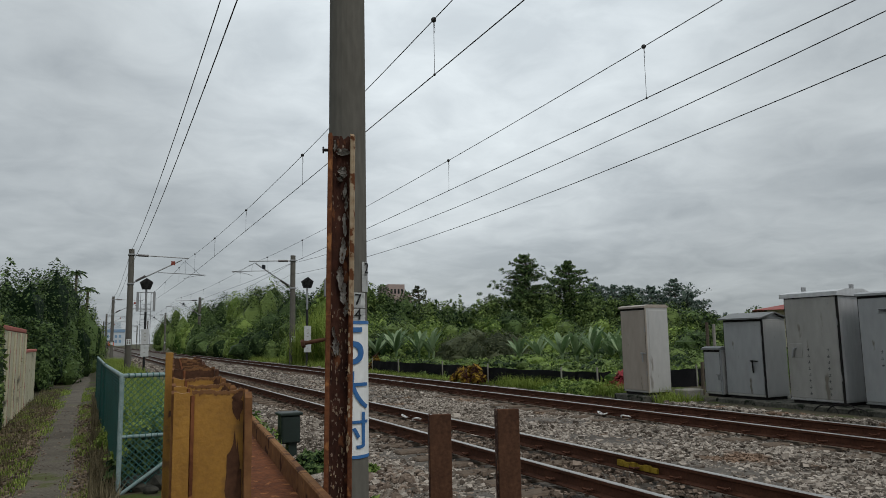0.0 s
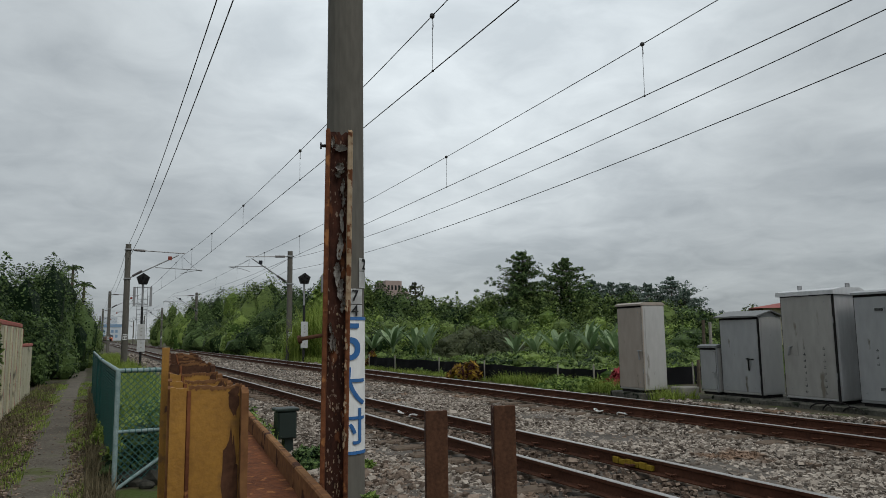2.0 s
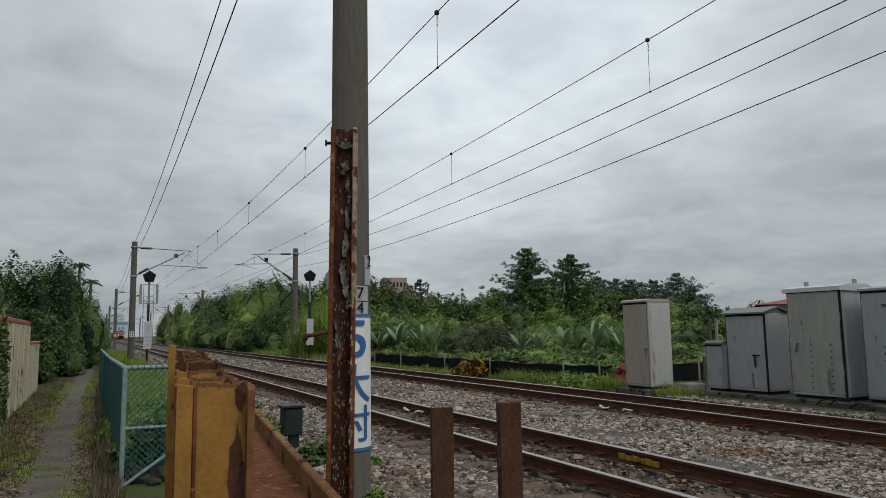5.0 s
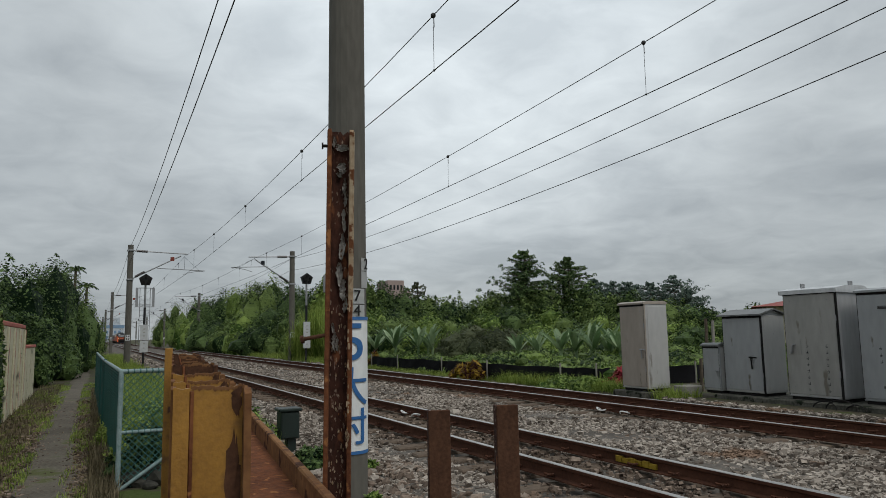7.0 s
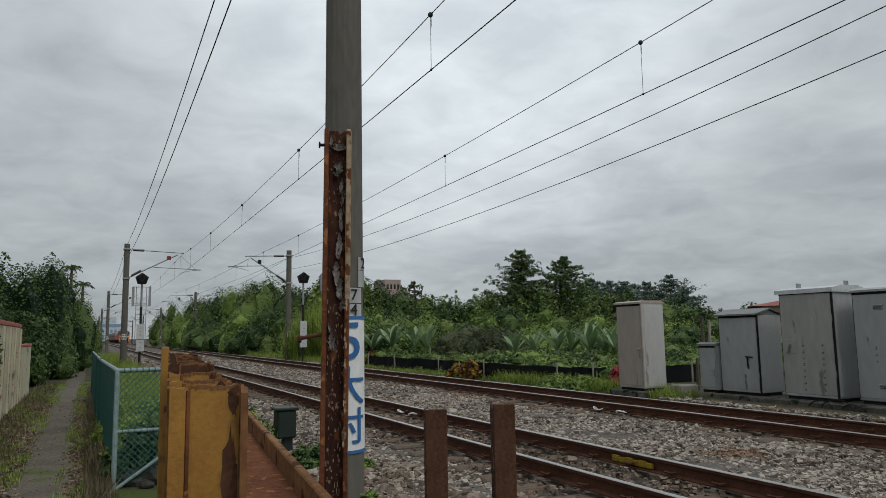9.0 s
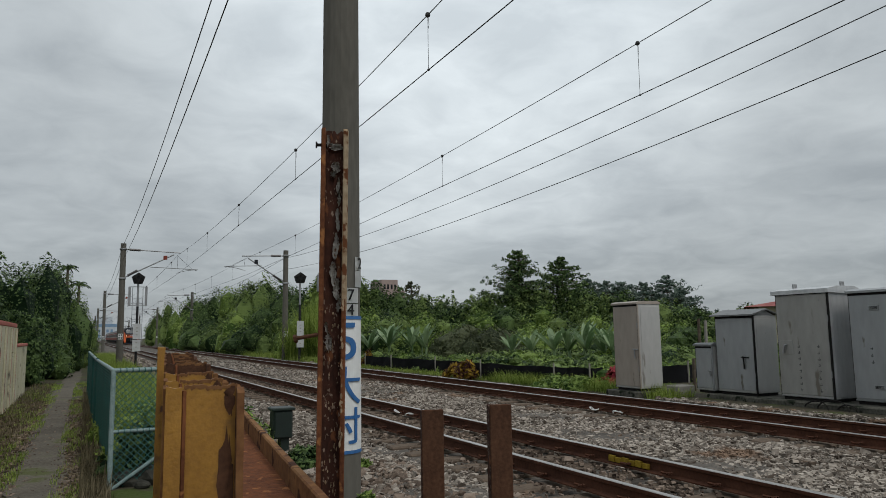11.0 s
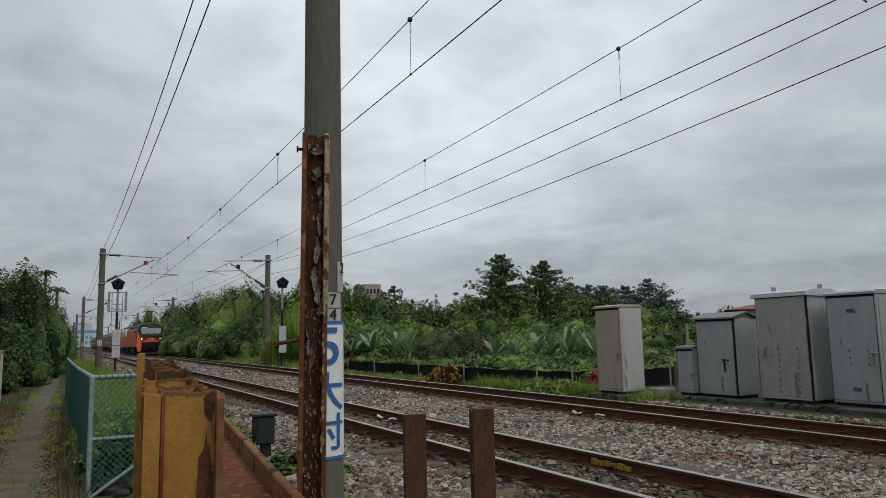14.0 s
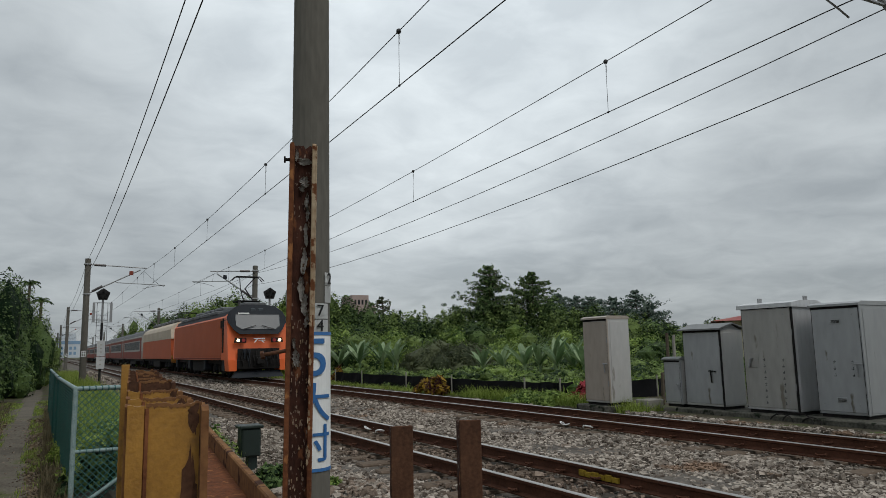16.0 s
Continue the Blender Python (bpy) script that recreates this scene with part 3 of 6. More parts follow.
def pantograph(parent, y, up):
    pg = part("pantograph", box(B(), -0.6, 0.6, y - 0.6, y + 0.6, 3.95, 4.0, 0.01), BLACK, parent)
    bm = B()
    top = 5.25 if up else 4.35
    knee = (0, y + 1.0, 4.75 if up else 4.15)
    for s in (-0.25, 0.25):
        rod(bm, (s, y - 0.3, 4.0), (s * 0.5, knee[1], knee[2]), 0.03, n=6)
        rod(bm, (s * 0.5, knee[1], knee[2]), (s * 1.6, y, top), 0.025, n=6)
    part("folding_arm", bm, BLACK, pg)
    bm = B()
    for dy in (-0.2, 0.2):
        rod(bm, (-0.62, y + dy, top + 0.03), (0.62, y + dy, top + 0.03), 0.03, n=6)
        for s in (-1, 1):
            rod(bm, (s * 0.62, y + dy, top + 0.03), (s * 0.85, y + dy, top - 0.2), 0.022, n=6)
    for s in (-0.4, 0.4):
        rod(bm, (s, y - 0.2, top), (s, y + 0.2, top), 0.025, n=6)
    part("collector_head", bm, BLACK, pg)
    for s in (-0.5, 0.5):
        part("roof_insulator", rod(B(), (s, y - 0.5, 3.6), (s, y - 0.5, 3.96), 0.07, n=8), PORCELAIN, pg)


def locomotive(name, new_type):
    if new_type:
        ob = thing(name, pose(9.07, 485, 0), "orange electric locomotive with a dark grey cab front, headlights lit", "locomotive")
    else:
        ob = thing(name, pose(9.07, 485, 0), "older orange and cream electric locomotive coupled behind", "locomotive")
    side, end = 17.6, 17.6
    body = part("body", prism(B(), BODY, 0.0, end, "y", lambda u, v, e: nose(u, v, 0) * (1 if e == 0 else -1)), ORANGE if new_type else ORANGEDULL, ob)
    def f(z, x=0.0):
        return max(0.0, z - 2.2) * 0.42 + 0.35 * max(0.0, abs(x) - 1.1)
    if new_type:
        # dark roof wrap, mask and glass
        roof = [(-1.475, 3.0), (-1.315, 3.34), (-0.96, 3.585), (-0.5, 3.685), (0.5, 3.685), (0.96, 3.585), (1.315, 3.34), (1.475, 3.0), (1.3, 3.0), (-1.3, 3.0)]
        part("roof", prism(B(), roof, 1.1, 16.5, "y"), DARKGREY, ob, "dark grey roof cowling")
        def panel(pts, out, thick=0.03):
            bm = B()
            a = [bm.verts.new((x, f(z, x) - out, z)) for x, z in pts]
            b = [bm.verts.new((x, f(z, x) - out + thick, z)) for x, z in pts]
            bm.faces.new(a)
            n = len(a)
            for i in range(n):
                bm.faces.new((a[i], b[i], b[(i + 1) % n], a[(i + 1) % n]))
            bmesh.ops.triangulate(bm, faces=[q for q in bm.faces if len(q.verts) > 4])
            bmesh.ops.recalc_face_normals(bm, faces=bm.faces)
            return bm
        mask = part("cab_front", panel([(-0.95, 2.2), (-1.2, 2.4), (-1.45, 2.8), (-1.475, 3.06), (-1.32, 3.34), (-0.97, 3.58), (-0.5, 3.68), (0.5, 3.68), (0.97, 3.58), (1.32, 3.34), (1.475, 3.06), (1.45, 2.8), (1.2, 2.4), (0.95, 2.2)], 0.02), DARKGREY, ob, "dark grey cab front")
        part("cab_shoulder", prism(B(), [(-1.472, 2.9), (-1.32, 3.35), (-0.96, 3.6), (-0.5, 3.7), (0.5, 3.7), (0.96, 3.6), (1.32, 3.35), (1.472, 2.9)], 0.32, 1.2, "y", lambda u, v, e: (0.42 * (v - 2.9) + 0.06 + 0.3 * max(0, abs(u) - 1.1)) if e == 0 else 0), DARKGREY, ob)
        part("windscreen", panel([(-0.85, 2.45), (-1.08, 2.62), (-1.12, 3.0), (-1.08, 3.17), (1.08, 3.17), (1.12, 3.0), (1.08, 2.62), (0.85, 2.45)], 0.045), SCREEN, mask, "large curved windscreen")
        part("marker_lights", box(box(B(), -0.32, -0.06, f(3.45) - 0.06, f(3.45), 3.35, 3.5, 0.03), 0.06, 0.32, f(3.45) - 0.06, f(3.45), 3.35, 3.5, 0.03), SCREEN, mask)
        lamp_on, red = glow("headlight_glow", (1.0, 0.82, 0.5), 3.2), glass("red_lens", (0.25, 0.02, 0.02))
        for s in (-1, 1):
            part("lamp_housing", prism(B(), [(s * 0.62, 1.78), (s * 0.62, 2.02), (s * 1.16, 2.02), (s * 1.2, 1.78)], -0.03, 0.05, "y"), BLACK, ob)
            part("headlight", rod(B(), (s * 1.02, -0.06, 1.9), (s * 1.02, 0.02, 1.9), 0.075, n=16), lamp_on, ob, "lit headlight")
            part("tail_light", rod(B(), (s * 0.76, -0.055, 1.9), (s * 0.76, 0.02, 1.9), 0.09, n=16), red, ob, "unlit red tail light")
            part("wiper", rod(B(), (s * 0.15, f(2.6) - 0.1, 2.62), (s * 0.75, f(2.42) - 0.1, 2.44), 0.018, n=5), BLACK, mask)
            bm = prism(B(), [(s * 1.47, 0.95), (s * 1.05, 0.95), (s * 1.05, 0.42), (s * 1.42, 0.42)], 0.0, 0.9, "y", lambda u, v, e: 0.0)
            part("step_skirt", bm, ORANGE, ob)
            part("side_door", box(B(), s * 1.465 - 0.015, s * 1.465 + 0.015, 1.15, 1.5, 1.3, 3.0, 0.01), BLACK, ob, "dark cab door window recess")
            part("mirror", box(B(), s * 1.62 - 0.03, s * 1.62 + 0.03, 0.95, 1.1, 2.5, 2.9, 0.02), BLACK, ob)
            for k in range(5):
                yy = 3.2 + k * 2.4
                part("roof_grille", box(B(), s * 1.18 - 0.2, s * 1.18 + 0.2, yy, yy + 2.1, 3.3, 3.52, 0.05), ROOFGREY, ob)
            # duller orange for dust and for the weaker light on the flanks
            part("side_panel", box(B(), s * 1.464 - 0.008, s * 1.464 + 0.008, 1.65, 16.9, 1.07, 3.02, 0.004), ORANGEDULL, ob, "dusty orange side panel, darkened as the less lit side")
            part("side_stripe", box(B(), s * 1.463 - 0.006, s * 1.463 + 0.006, 1.7, 17.0, 0.98, 1.06), REDDULL, ob)
        bm = B()
        box(bm, -0.26, 0.1, -0.02, 0.0, 1.96, 2.0)
        box(bm, -0.02, 0.3, -0.02, 0.0, 1.88, 1.91)
        box(bm, 0.12, 0.3, -0.02, 0.0, 1.96, 2.0)
        for q in range(5):
            box(bm, -0.12 - 0.03 * q, -0.05 - 0.03 * q, -0.02, 0.0, 1.93 - 0.035 * q, 1.965 - 0.035 * q)
            box(bm, 0.08 + 0.03 * q, 0.15 + 0.03 * q, -0.02, 0.0, 1.88 - 0.025 * q, 1.905 - 0.025 * q)
        part("emblem", bm, WHITE, ob, "pale angular emblem shape")
        bm = box(B(), -0.95, -0.4, f(3.24) - 0.035, f(3.24) - 0.02, 3.2, 3.27)
        part("number_bar", bm, WHITE, mask)
        part("front_recess", box(B(), -1.03, 1.03, -0.012, 0.02, 0.95, 1.5, 0.005), BLACK, ob, "dark coupler recess under the nose")
        bm = B()
        for k in range(6):
            xx = -0.85 + 0.34 * k
            rod(bm, (xx, -0.1, 1.35), (xx + 0.06, -0.18, 0.75), 0.035, n=6)
        part("brake_hose", bm, BLACK, ob)
        for k, xx in enumerate((-0.72, -0.5, 0.45, 0.72)):
            part("socket", box(box(B(), xx - 0.08, xx + 0.08, -0.16, -0.02, 1.28, 1.46, 0.02), xx - 0.03, xx + 0.03, -0.2, -0.1, 1.0, 1.3, 0.01), DARKGREY if k in (0, 1) else BLACK, ob)
        for k in range(7):
            xx = -0.9 + 0.3 * k
            part("air_pipe", rod(rod(B(), (xx, -0.06, 1.2), (xx + 0.05, -0.22, 0.9), 0.022, n=6), (xx + 0.05, -0.22, 0.9), (xx + 0.12, -0.12, 0.62), 0.022, n=6), (BLACK, DARKGREY, BLACK)[k % 3], ob)
        for yy, ln in ((1.2, 0.6), (6.2, 0.5), (11.0, 0.7), (16.0, 0.6)):
            for s in (-1, 1):
                part("equipment_box", box(B(), s * 1.2 - 0.18, s * 1.2 + 0.18, yy, yy + ln, 0.4, 0.95, 0.03), DARKGREY, ob)
        part("coupler", box(box(B(), -0.16, 0.16, -0.35, 0.3, 0.72, 1.05, 0.04), -0.3, 0.3, -0.1, 0.2, 0.6, 1.15, 0.03), BLACK, ob)
        part("buffer_beam", box(B(), -1.05, 1.05, -0.05, 0.4, 0.5, 0.95, 0.03), BLACK, ob)
        part("snow_plough", prism(B(), [(-1.1, 0.42), (-1.25, 0.1), (1.25, 0.1), (1.1, 0.42)], -0.45, 0.3, "y", lambda u, v, e: abs(u) * 0.3 + (0.3 if v > 0.3 else 0) if e == 0 else 0), DARKGREY, ob, "grey steel plough blade")
        part("roof_box", box(B(), -0.55, 0.55, 0.85, 1.9, 3.66, 3.82, 0.04), ROOFGREY, ob)
        for k in range(3):
            part("roof_pod", box(B(), -0.7, 0.7, 5.5 + k * 3, 7.6 + k * 3, 3.66, 3.86, 0.06), ROOFGREY, ob)
        pantograph(ob, 2.6, True)
    else:
        part("upper_body", prism(B(), [(-1.475, 2.4), (-1.475, 3.06), (-1.315, 3.33), (-0.96, 3.575), (-0.5, 3.675), (0.5, 3.675), (0.96, 3.575), (1.315, 3.33), (1.475, 3.06), (1.475, 2.4)], -0.02, 17.62, "y", lambda u, v, e: nose(u, v, 0) * (1 if e == 0 else -1)), CREAM, ob, "cream upper body band")
        for s in (-1, 1):
            for k in range(5):
                part("side_grille", box(B(), s * 1.478 - 0.012, s * 1.478 + 0.012, 2.4 + k * 2.6, 4.4 + k * 2.6, 2.5, 2.85, 0.01), CREAM, ob)
            part("buffer_stripe", box(B(), s * 1.2 - 0.25, s * 1.2 + 0.25, -0.05, 0.0, 0.7, 1.2, 0.01), YELLOW, ob)
        part("windscreen", box(box(B(), -1.1, -0.08, 0.1, 0.3, 2.4, 3.0, 0.03), 0.08, 1.1, 0.1, 0.3, 2.4, 3.0, 0.03), PANE, ob)
        for k in range(5):
            part("roof_pod", box(B(), -0.8, 0.8, 1.8 + k * 3, 4.0 + k * 3, 3.66, 3.9, 0.06), ROOFGREY, ob)
        pantograph(ob, 3.0, False)
    part("underframe", box(B(), -1.25, 1.25, 0.4, 17.2, 0.75, 0.96, 0.02), BLACK, ob)
    part("equipment_case", box(B(), -1.3, 1.3, 7.0, 10.6, 0.28, 0.78, 0.05), BLACK, ob)
    bogie(ob, 3.7)
    bogie(ob, 13.9)
    return ob


def carriage():
    ob = thing("passenger_carriage", pose(9.07, 485, 0), "grey and red passenger carriage with dark windows", "railway carriage", "train carriages")
    L = 19.4
    prof = [(-1.44, 0.9), (-1.44, 3.0), (-1.2, 3.4), (-0.7, 3.62), (0.7, 3.62), (1.2, 3.4), (1.44, 3.0), (1.44, 0.9)]
    part("body", prism(B(), prof, 0.2, L), CARGREY, ob)
    part("roof", prism(B(), [(-1.46, 2.95), (-1.22, 3.42), (-0.7, 3.645), (0.7, 3.645), (1.22, 3.42), (1.46, 2.95)], 0.25, L - 0.05), ROOFGREY, ob)
    for s in (-1, 1):
        part("lower_band", box(B(), s * 1.447 - 0.01, s * 1.447 + 0.01, 0.25, L - 0.05, 0.92, 1.62), REDDULL, ob, "dusty red lower band")
        part("upper_band", box(B(), s * 1.447 - 0.01, s * 1.447 + 0.01, 0.25, L - 0.05, 2.66, 2.9), REDDULL, ob)
        for k in range(9):
            part("window", box(B(), s * 1.45 - 0.014, s * 1.45 + 0.014, 2.2 + k * 1.7, 3.5 + k * 1.7, 1.8, 2.55, 0.01), PANE, ob)
        for yy in (0.7, L - 1.6):
            part("door", box(B(), s * 1.45 - 0.016, s * 1.45 + 0.016, yy, yy + 0.85, 1.0, 2.75, 0.01), REDDULL, ob)
    part("gangway", box(B(), -0.5, 0.5, -0.1, 0.25, 0.95, 2.9, 0.03), BLACK, ob)
    part("underframe", box(B(), -1.2, 1.2, 0.5, L - 0.3, 0.7, 0.92, 0.02), BLACK, ob)
    part("equipment_case", box(B(), -1.25, 1.25, 7.0, 12.5, 0.35, 0.72, 0.04), BLACK, ob)
    for k in range(3):
        part("roof_unit", box(B(), -0.6, 0.6, 3.5 + k * 5, 6 + k * 5, 3.6, 3.78, 0.05), ROOFGREY, ob)
    bogie(ob, 3.0, 1.05, 0.43, False)
    bogie(ob, 16.5, 1.05, 0.43, False)
    return ob


TRAIN = []


def train():
    TRAIN.append((locomotive("electric_locomotive", True), 0.0))
    TRAIN.append((locomotive("old_locomotive", False), 18.4))
    c = carriage()
    TRAIN.append((c, 36.8))
    for k in range(1, 7):
        TRAIN.append((copy_thing(c, pose(9.07, 485 + 20 * k, 0)), 36.8 + 19.8 * k))


def motions():
    for ob, back in TRAIN:
        walk(ob, [(t, pose(9.07, 485.45 - 28.143 * t + back, 0)) for t in range(0, 17)])


# ---- planting ----
def leaf_cloud(lumps, n, size, seed, long=1.6, droop=0.25):
    """Leaf blades (two triangles folded along the middle) over the skins of many lumps (x, y, z, rx, ry, rz)."""
    g = np.random.default_rng(seed)
    L = np.array(lumps, float)
    area = (L[:, 3] * L[:, 5]) ** 1.0
    pick = g.choice(len(L), n, p=area / area.sum())
    d = g.normal(size=(n, 3))
    d /= np.linalg.norm(d, axis=1)[:, None]
    d[:, 2] = np.where(d[:, 2] < -0.55, -d[:, 2], d[:, 2])
    c = L[pick, :3] + d * L[pick, 3:] * (0.78 + 0.28 * g.random((n, 1)))
    nrm = d + g.normal(0, 0.38, (n, 3)) + np.array([0, 0, 0.45])
    nrm /= np.linalg.norm(nrm, axis=1)[:, None]
    u = np.cross(nrm, g.normal(size=(n, 3)))
    u /= np.linalg.norm(u, axis=1)[:, None]
    u[:, 2] -= droop
    w = np.cross(nrm, u)
    s = (size * np.exp(g.normal(0, 0.35, n)))[:, None]
    tip, base = c + u * s * long * 0.5, c - u * s * long * 0.5
    a, b = c + w * s * 0.5 - nrm * s * 0.12, c - w * s * 0.5 - nrm * s * 0.12
    v = np.stack([base, a, tip, b], 1).reshape(-1, 3)
    k = np.arange(n)[:, None] * 4
    f = np.concatenate([k + np.array([[0, 1, 2]]), k + np.array([[0, 2, 3]])], 0)
    return v, f


def cores(lumps, shrink):
    """Dense hearts of the lumps, so that little sky shows through."""
    bm = B()
    for x, y, z, rx, ry, rz in lumps:
        r = bmesh.ops.create_icosphere(bm, subdivisions=1, radius=1)
        for q in r["verts"]:
            k = shrink * (1 + 0.25 * noise.noise(q.co * 1.7 + Vector((x, y, z))))
            q.co = Vector((x + q.co.x * rx * k, y + q.co.y * ry * k, z + q.co.z * rz * k))
    return bm


def crown(parent, lumps, n, size, mat, seed, shrink=0.8, long=1.6, hearts=None):
    v, f = leaf_cloud(lumps, n, size, seed, long)
    bm = cores(lumps[:hearts], shrink) if shrink else B()
    cv = np.array([q.co[:] for q in bm.verts]).reshape(-1, 3)
    bm.verts.index_update()
    cf = np.array([[q.index for q in fc.verts] for fc in bm.faces], int).reshape(-1, 3)
    bm.free()
    ob = arrays_to_object("crown", np.concatenate([v, cv]), np.concatenate([f, cf + len(v)]), mat, "")
    ob.parent = parent
    return ob


def limbs(parent, height, r, lumps, seed):
    g = random.Random(seed)
    bm = B()
    lean = (g.uniform(-0.2, 0.2), g.uniform(-0.2, 0.2))
    mid = Vector((lean[0], lean[1], height * 0.45))
    rod(bm, (0, 0, -0.1), mid, r, r * 0.7, 8)
    for x, y, z, *_ in lumps[:6]:
        rod(bm, mid, (x, y, z), r * 0.55, r * 0.15, 6)
    return part("trunk", bm, BARK, parent)


def bush(x, y, base, w, d, h, n, size, mat, seed, label, category="bush", name="bush", trunk=True, group="", lump=0.42, shrink=0.8, wild=0.24, drape=0, long=1.6):
    g = random.Random(seed)
    ob = thing(name, pose(x, y, base), label, category, group)
    lumps = []
    count = max(6, int(9 * max(1, w / max(h, 0.1)) ** 0.7))
    for i in range(count):
        a, q = g.uniform(0, 6.28), g.random() ** 0.6
        rr = lump * g.uniform(0.65, 1.15)
        px, py = w / 2 * q * math.cos(a) * 0.8, d / 2 * q * math.sin(a) * 0.8
        top = h * (1 - 0.5 * q * q) * g.uniform(0.75, 1.05)
        rz = min(rr * h, top * 0.6) * g.uniform(0.8, 1.1)
        lumps.append((px, py, max(rz * 0.6, top - rz), rr * min(w, 2.2 * h) * 0.6, rr * d * 0.6, rz))
    for i in range(int(count * 0.7)):
        a = g.uniform(0, 6.28)
        lumps.append((w / 2 * 0.75 * math.cos(a), d / 2 * 0.75 * math.sin(a), h * g.uniform(0.12, 0.3), w * 0.16, d * 0.16, h * 0.25))
    hearts = len(lumps)
    for i in range(int(count * 2.6)):
        b0 = g.choice(lumps[:count])
        a, e, q = g.uniform(0, 6.28), g.uniform(0.0, 1.4), wild * g.uniform(0.6, 1.3)
        lumps.append((b0[0] + b0[3] * math.cos(a) * math.cos(e), b0[1] + b0[4] * math.sin(a) * math.cos(e), b0[2] + b0[5] * math.sin(e), b0[3] * q, b0[4] * q, b0[5] * q * 0.8))
    # strands of creeper hanging down the flanks
    for i in range(drape):
        a, rz = g.uniform(0, 6.28), h * g.uniform(0.12, 0.26)
        lumps.append((w * 0.47 * math.cos(a), d * 0.47 * math.sin(a), h * g.uniform(0.35, 0.68), w * 0.045, d * 0.045, rz))
    if trunk:
        limbs(ob, h, max(0.03, h * 0.028), lumps, seed)
    crown(ob, lumps, n, size, mat, seed, shrink, long, hearts)
    return ob


def tiered_tree(x, y, base, h, r, low, tiers, n, size, mat, seed, label, name, group):
    """A tree with flat sprays of foliage on whorls of branches, sky between them."""
    g = random.Random(seed)
    ob = thing(name, pose(x, y, base), label, "tree", group)
    part("trunk", rod(B(), (0, 0, -0.1), (0.1, 0, h * 0.97), 0.17, 0.03, 8), BARK, ob)
    lumps, bm = [], B()
    for k in range(tiers):
        u = k / (tiers - 1)
        z = h * (low + (0.97 - low) * u)
        reach = r * (1.0 - 0.86 * u ** 2.0) * g.uniform(0.65, 1.2)
        turn = g.uniform(0, 6.28)
        for q in range(6):
            a, ln = turn + q * 1.047 + g.uniform(-0.3, 0.3), reach * g.uniform(0.55, 1.15)
            rise = g.uniform(0.0, 0.45)
            rod(bm, (0.05, 0, z - 0.1), (ln * math.cos(a), ln * math.sin(a), z + rise * ln), 0.035, 0.012, 5)
            for e, wd in ((0.3, 0.2), (0.6, 0.2), (0.85, 0.16), (1.08, 0.09)):
                lumps.append((ln * e * math.cos(a), ln * e * math.sin(a), z + rise * ln * e + 0.05, (0.35 * r + 0.65 * reach) * wd, (0.35 * r + 0.65 * reach) * wd, r * 0.06))
    lumps.append((0.1, 0, h * 0.97, r * 0.06, r * 0.06, h * 0.035))
    part("branch_whorl", bm, BARK, ob)
    crown(ob, lumps, n, size, mat, seed, 0, 1.8)
    return ob


def grass_patch(name, n, x0, x1, y0, y1, h, mat, z, seed, keep=None, label="", lean=0.35):
    g = np.random.default_rng(seed)
    p = np.stack([g.uniform(x0, x1, n), g.uniform(y0, y1, n)], 1)
    if keep is not None:
        p = p[keep(p[:, 0], p[:, 1])]
    n = len(p)
    hh = h * np.exp(np.clip(g.normal(0, 0.35, n), -0.8, 0.6))
    a = g.uniform(0, 6.28, n)
    w = 0.0025 + 0.002 * g.random(n) + 0.012 * h
    base = np.stack([p[:, 0], p[:, 1], np.full(n, z)], 1)
    side = np.stack([np.cos(a), np.sin(a), np.zeros(n)], 1) * w[:, None]
    bend = np.stack([-np.sin(a), np.cos(a), np.zeros(n)], 1) * (hh * g.normal(0, lean, n))[:, None]
    mid = base + np.stack([np.zeros(n), np.zeros(n), hh * 0.6], 1) + bend * 0.4
    tip = base + np.stack([np.zeros(n), np.zeros(n), hh], 1) + bend
    v = np.stack([base - side, base + side, mid + side * 0.7, mid - side * 0.7, tip], 1).reshape(-1, 3)
    k = np.arange(n)[:, None] * 5
    f = np.concatenate([k + np.array([[0, 1, 2]]), k + np.array([[0, 2, 3]]), k + np.array([[3, 2, 4]])], 0)
    return tagged(arrays_to_object(name, v, f, mat), label, "grass")


def banana(x, y, base, h, seed, count=8):
    g = random.Random(seed)
    ob = thing("banana_plant", pose(x, y, base), "banana plant with broad pale green leaves", "banana plant", "banana plants")
    part("stem", rod(B(), (0, 0, -0.1), (0.05, 0, h * 0.5), 0.09, 0.06, 8), BANANA, ob)
    for i in range(count):
        a = i * 2.4 + g.uniform(-0.4, 0.4)
        up = g.uniform(0.75, 1.5)
        ln, wd = h * g.uniform(0.5, 0.75), h * g.uniform(0.048, 0.075)
        bm = B()
        last = None
        for k in range(8):
            u = k / 7
            out, z = ln * u * math.cos(up * (1 - 0.22 * u)), h * 0.42 + ln * u * math.sin(up * (1 - 0.2 * u * u))
            w = wd * math.sin(math.pi * min(1, 0.08 + u * 0.92)) ** 0.6 + 0.01
            c = Vector((out * math.cos(a), out * math.sin(a), z))
            s = Vector((-math.sin(a), math.cos(a), 0)) * w
            row = [bm.verts.new(c + s + Vector((0, 0, w * 0.35))), bm.verts.new(c), bm.verts.new(c - s + Vector((0, 0, w * 0.35)))]
            if last:
                for j in (0, 1):
                    bm.faces.new((last[j], last[j + 1], row[j + 1], row[j]))
            last = row
        part("leaf", bm, BANANA, ob)
    return ob


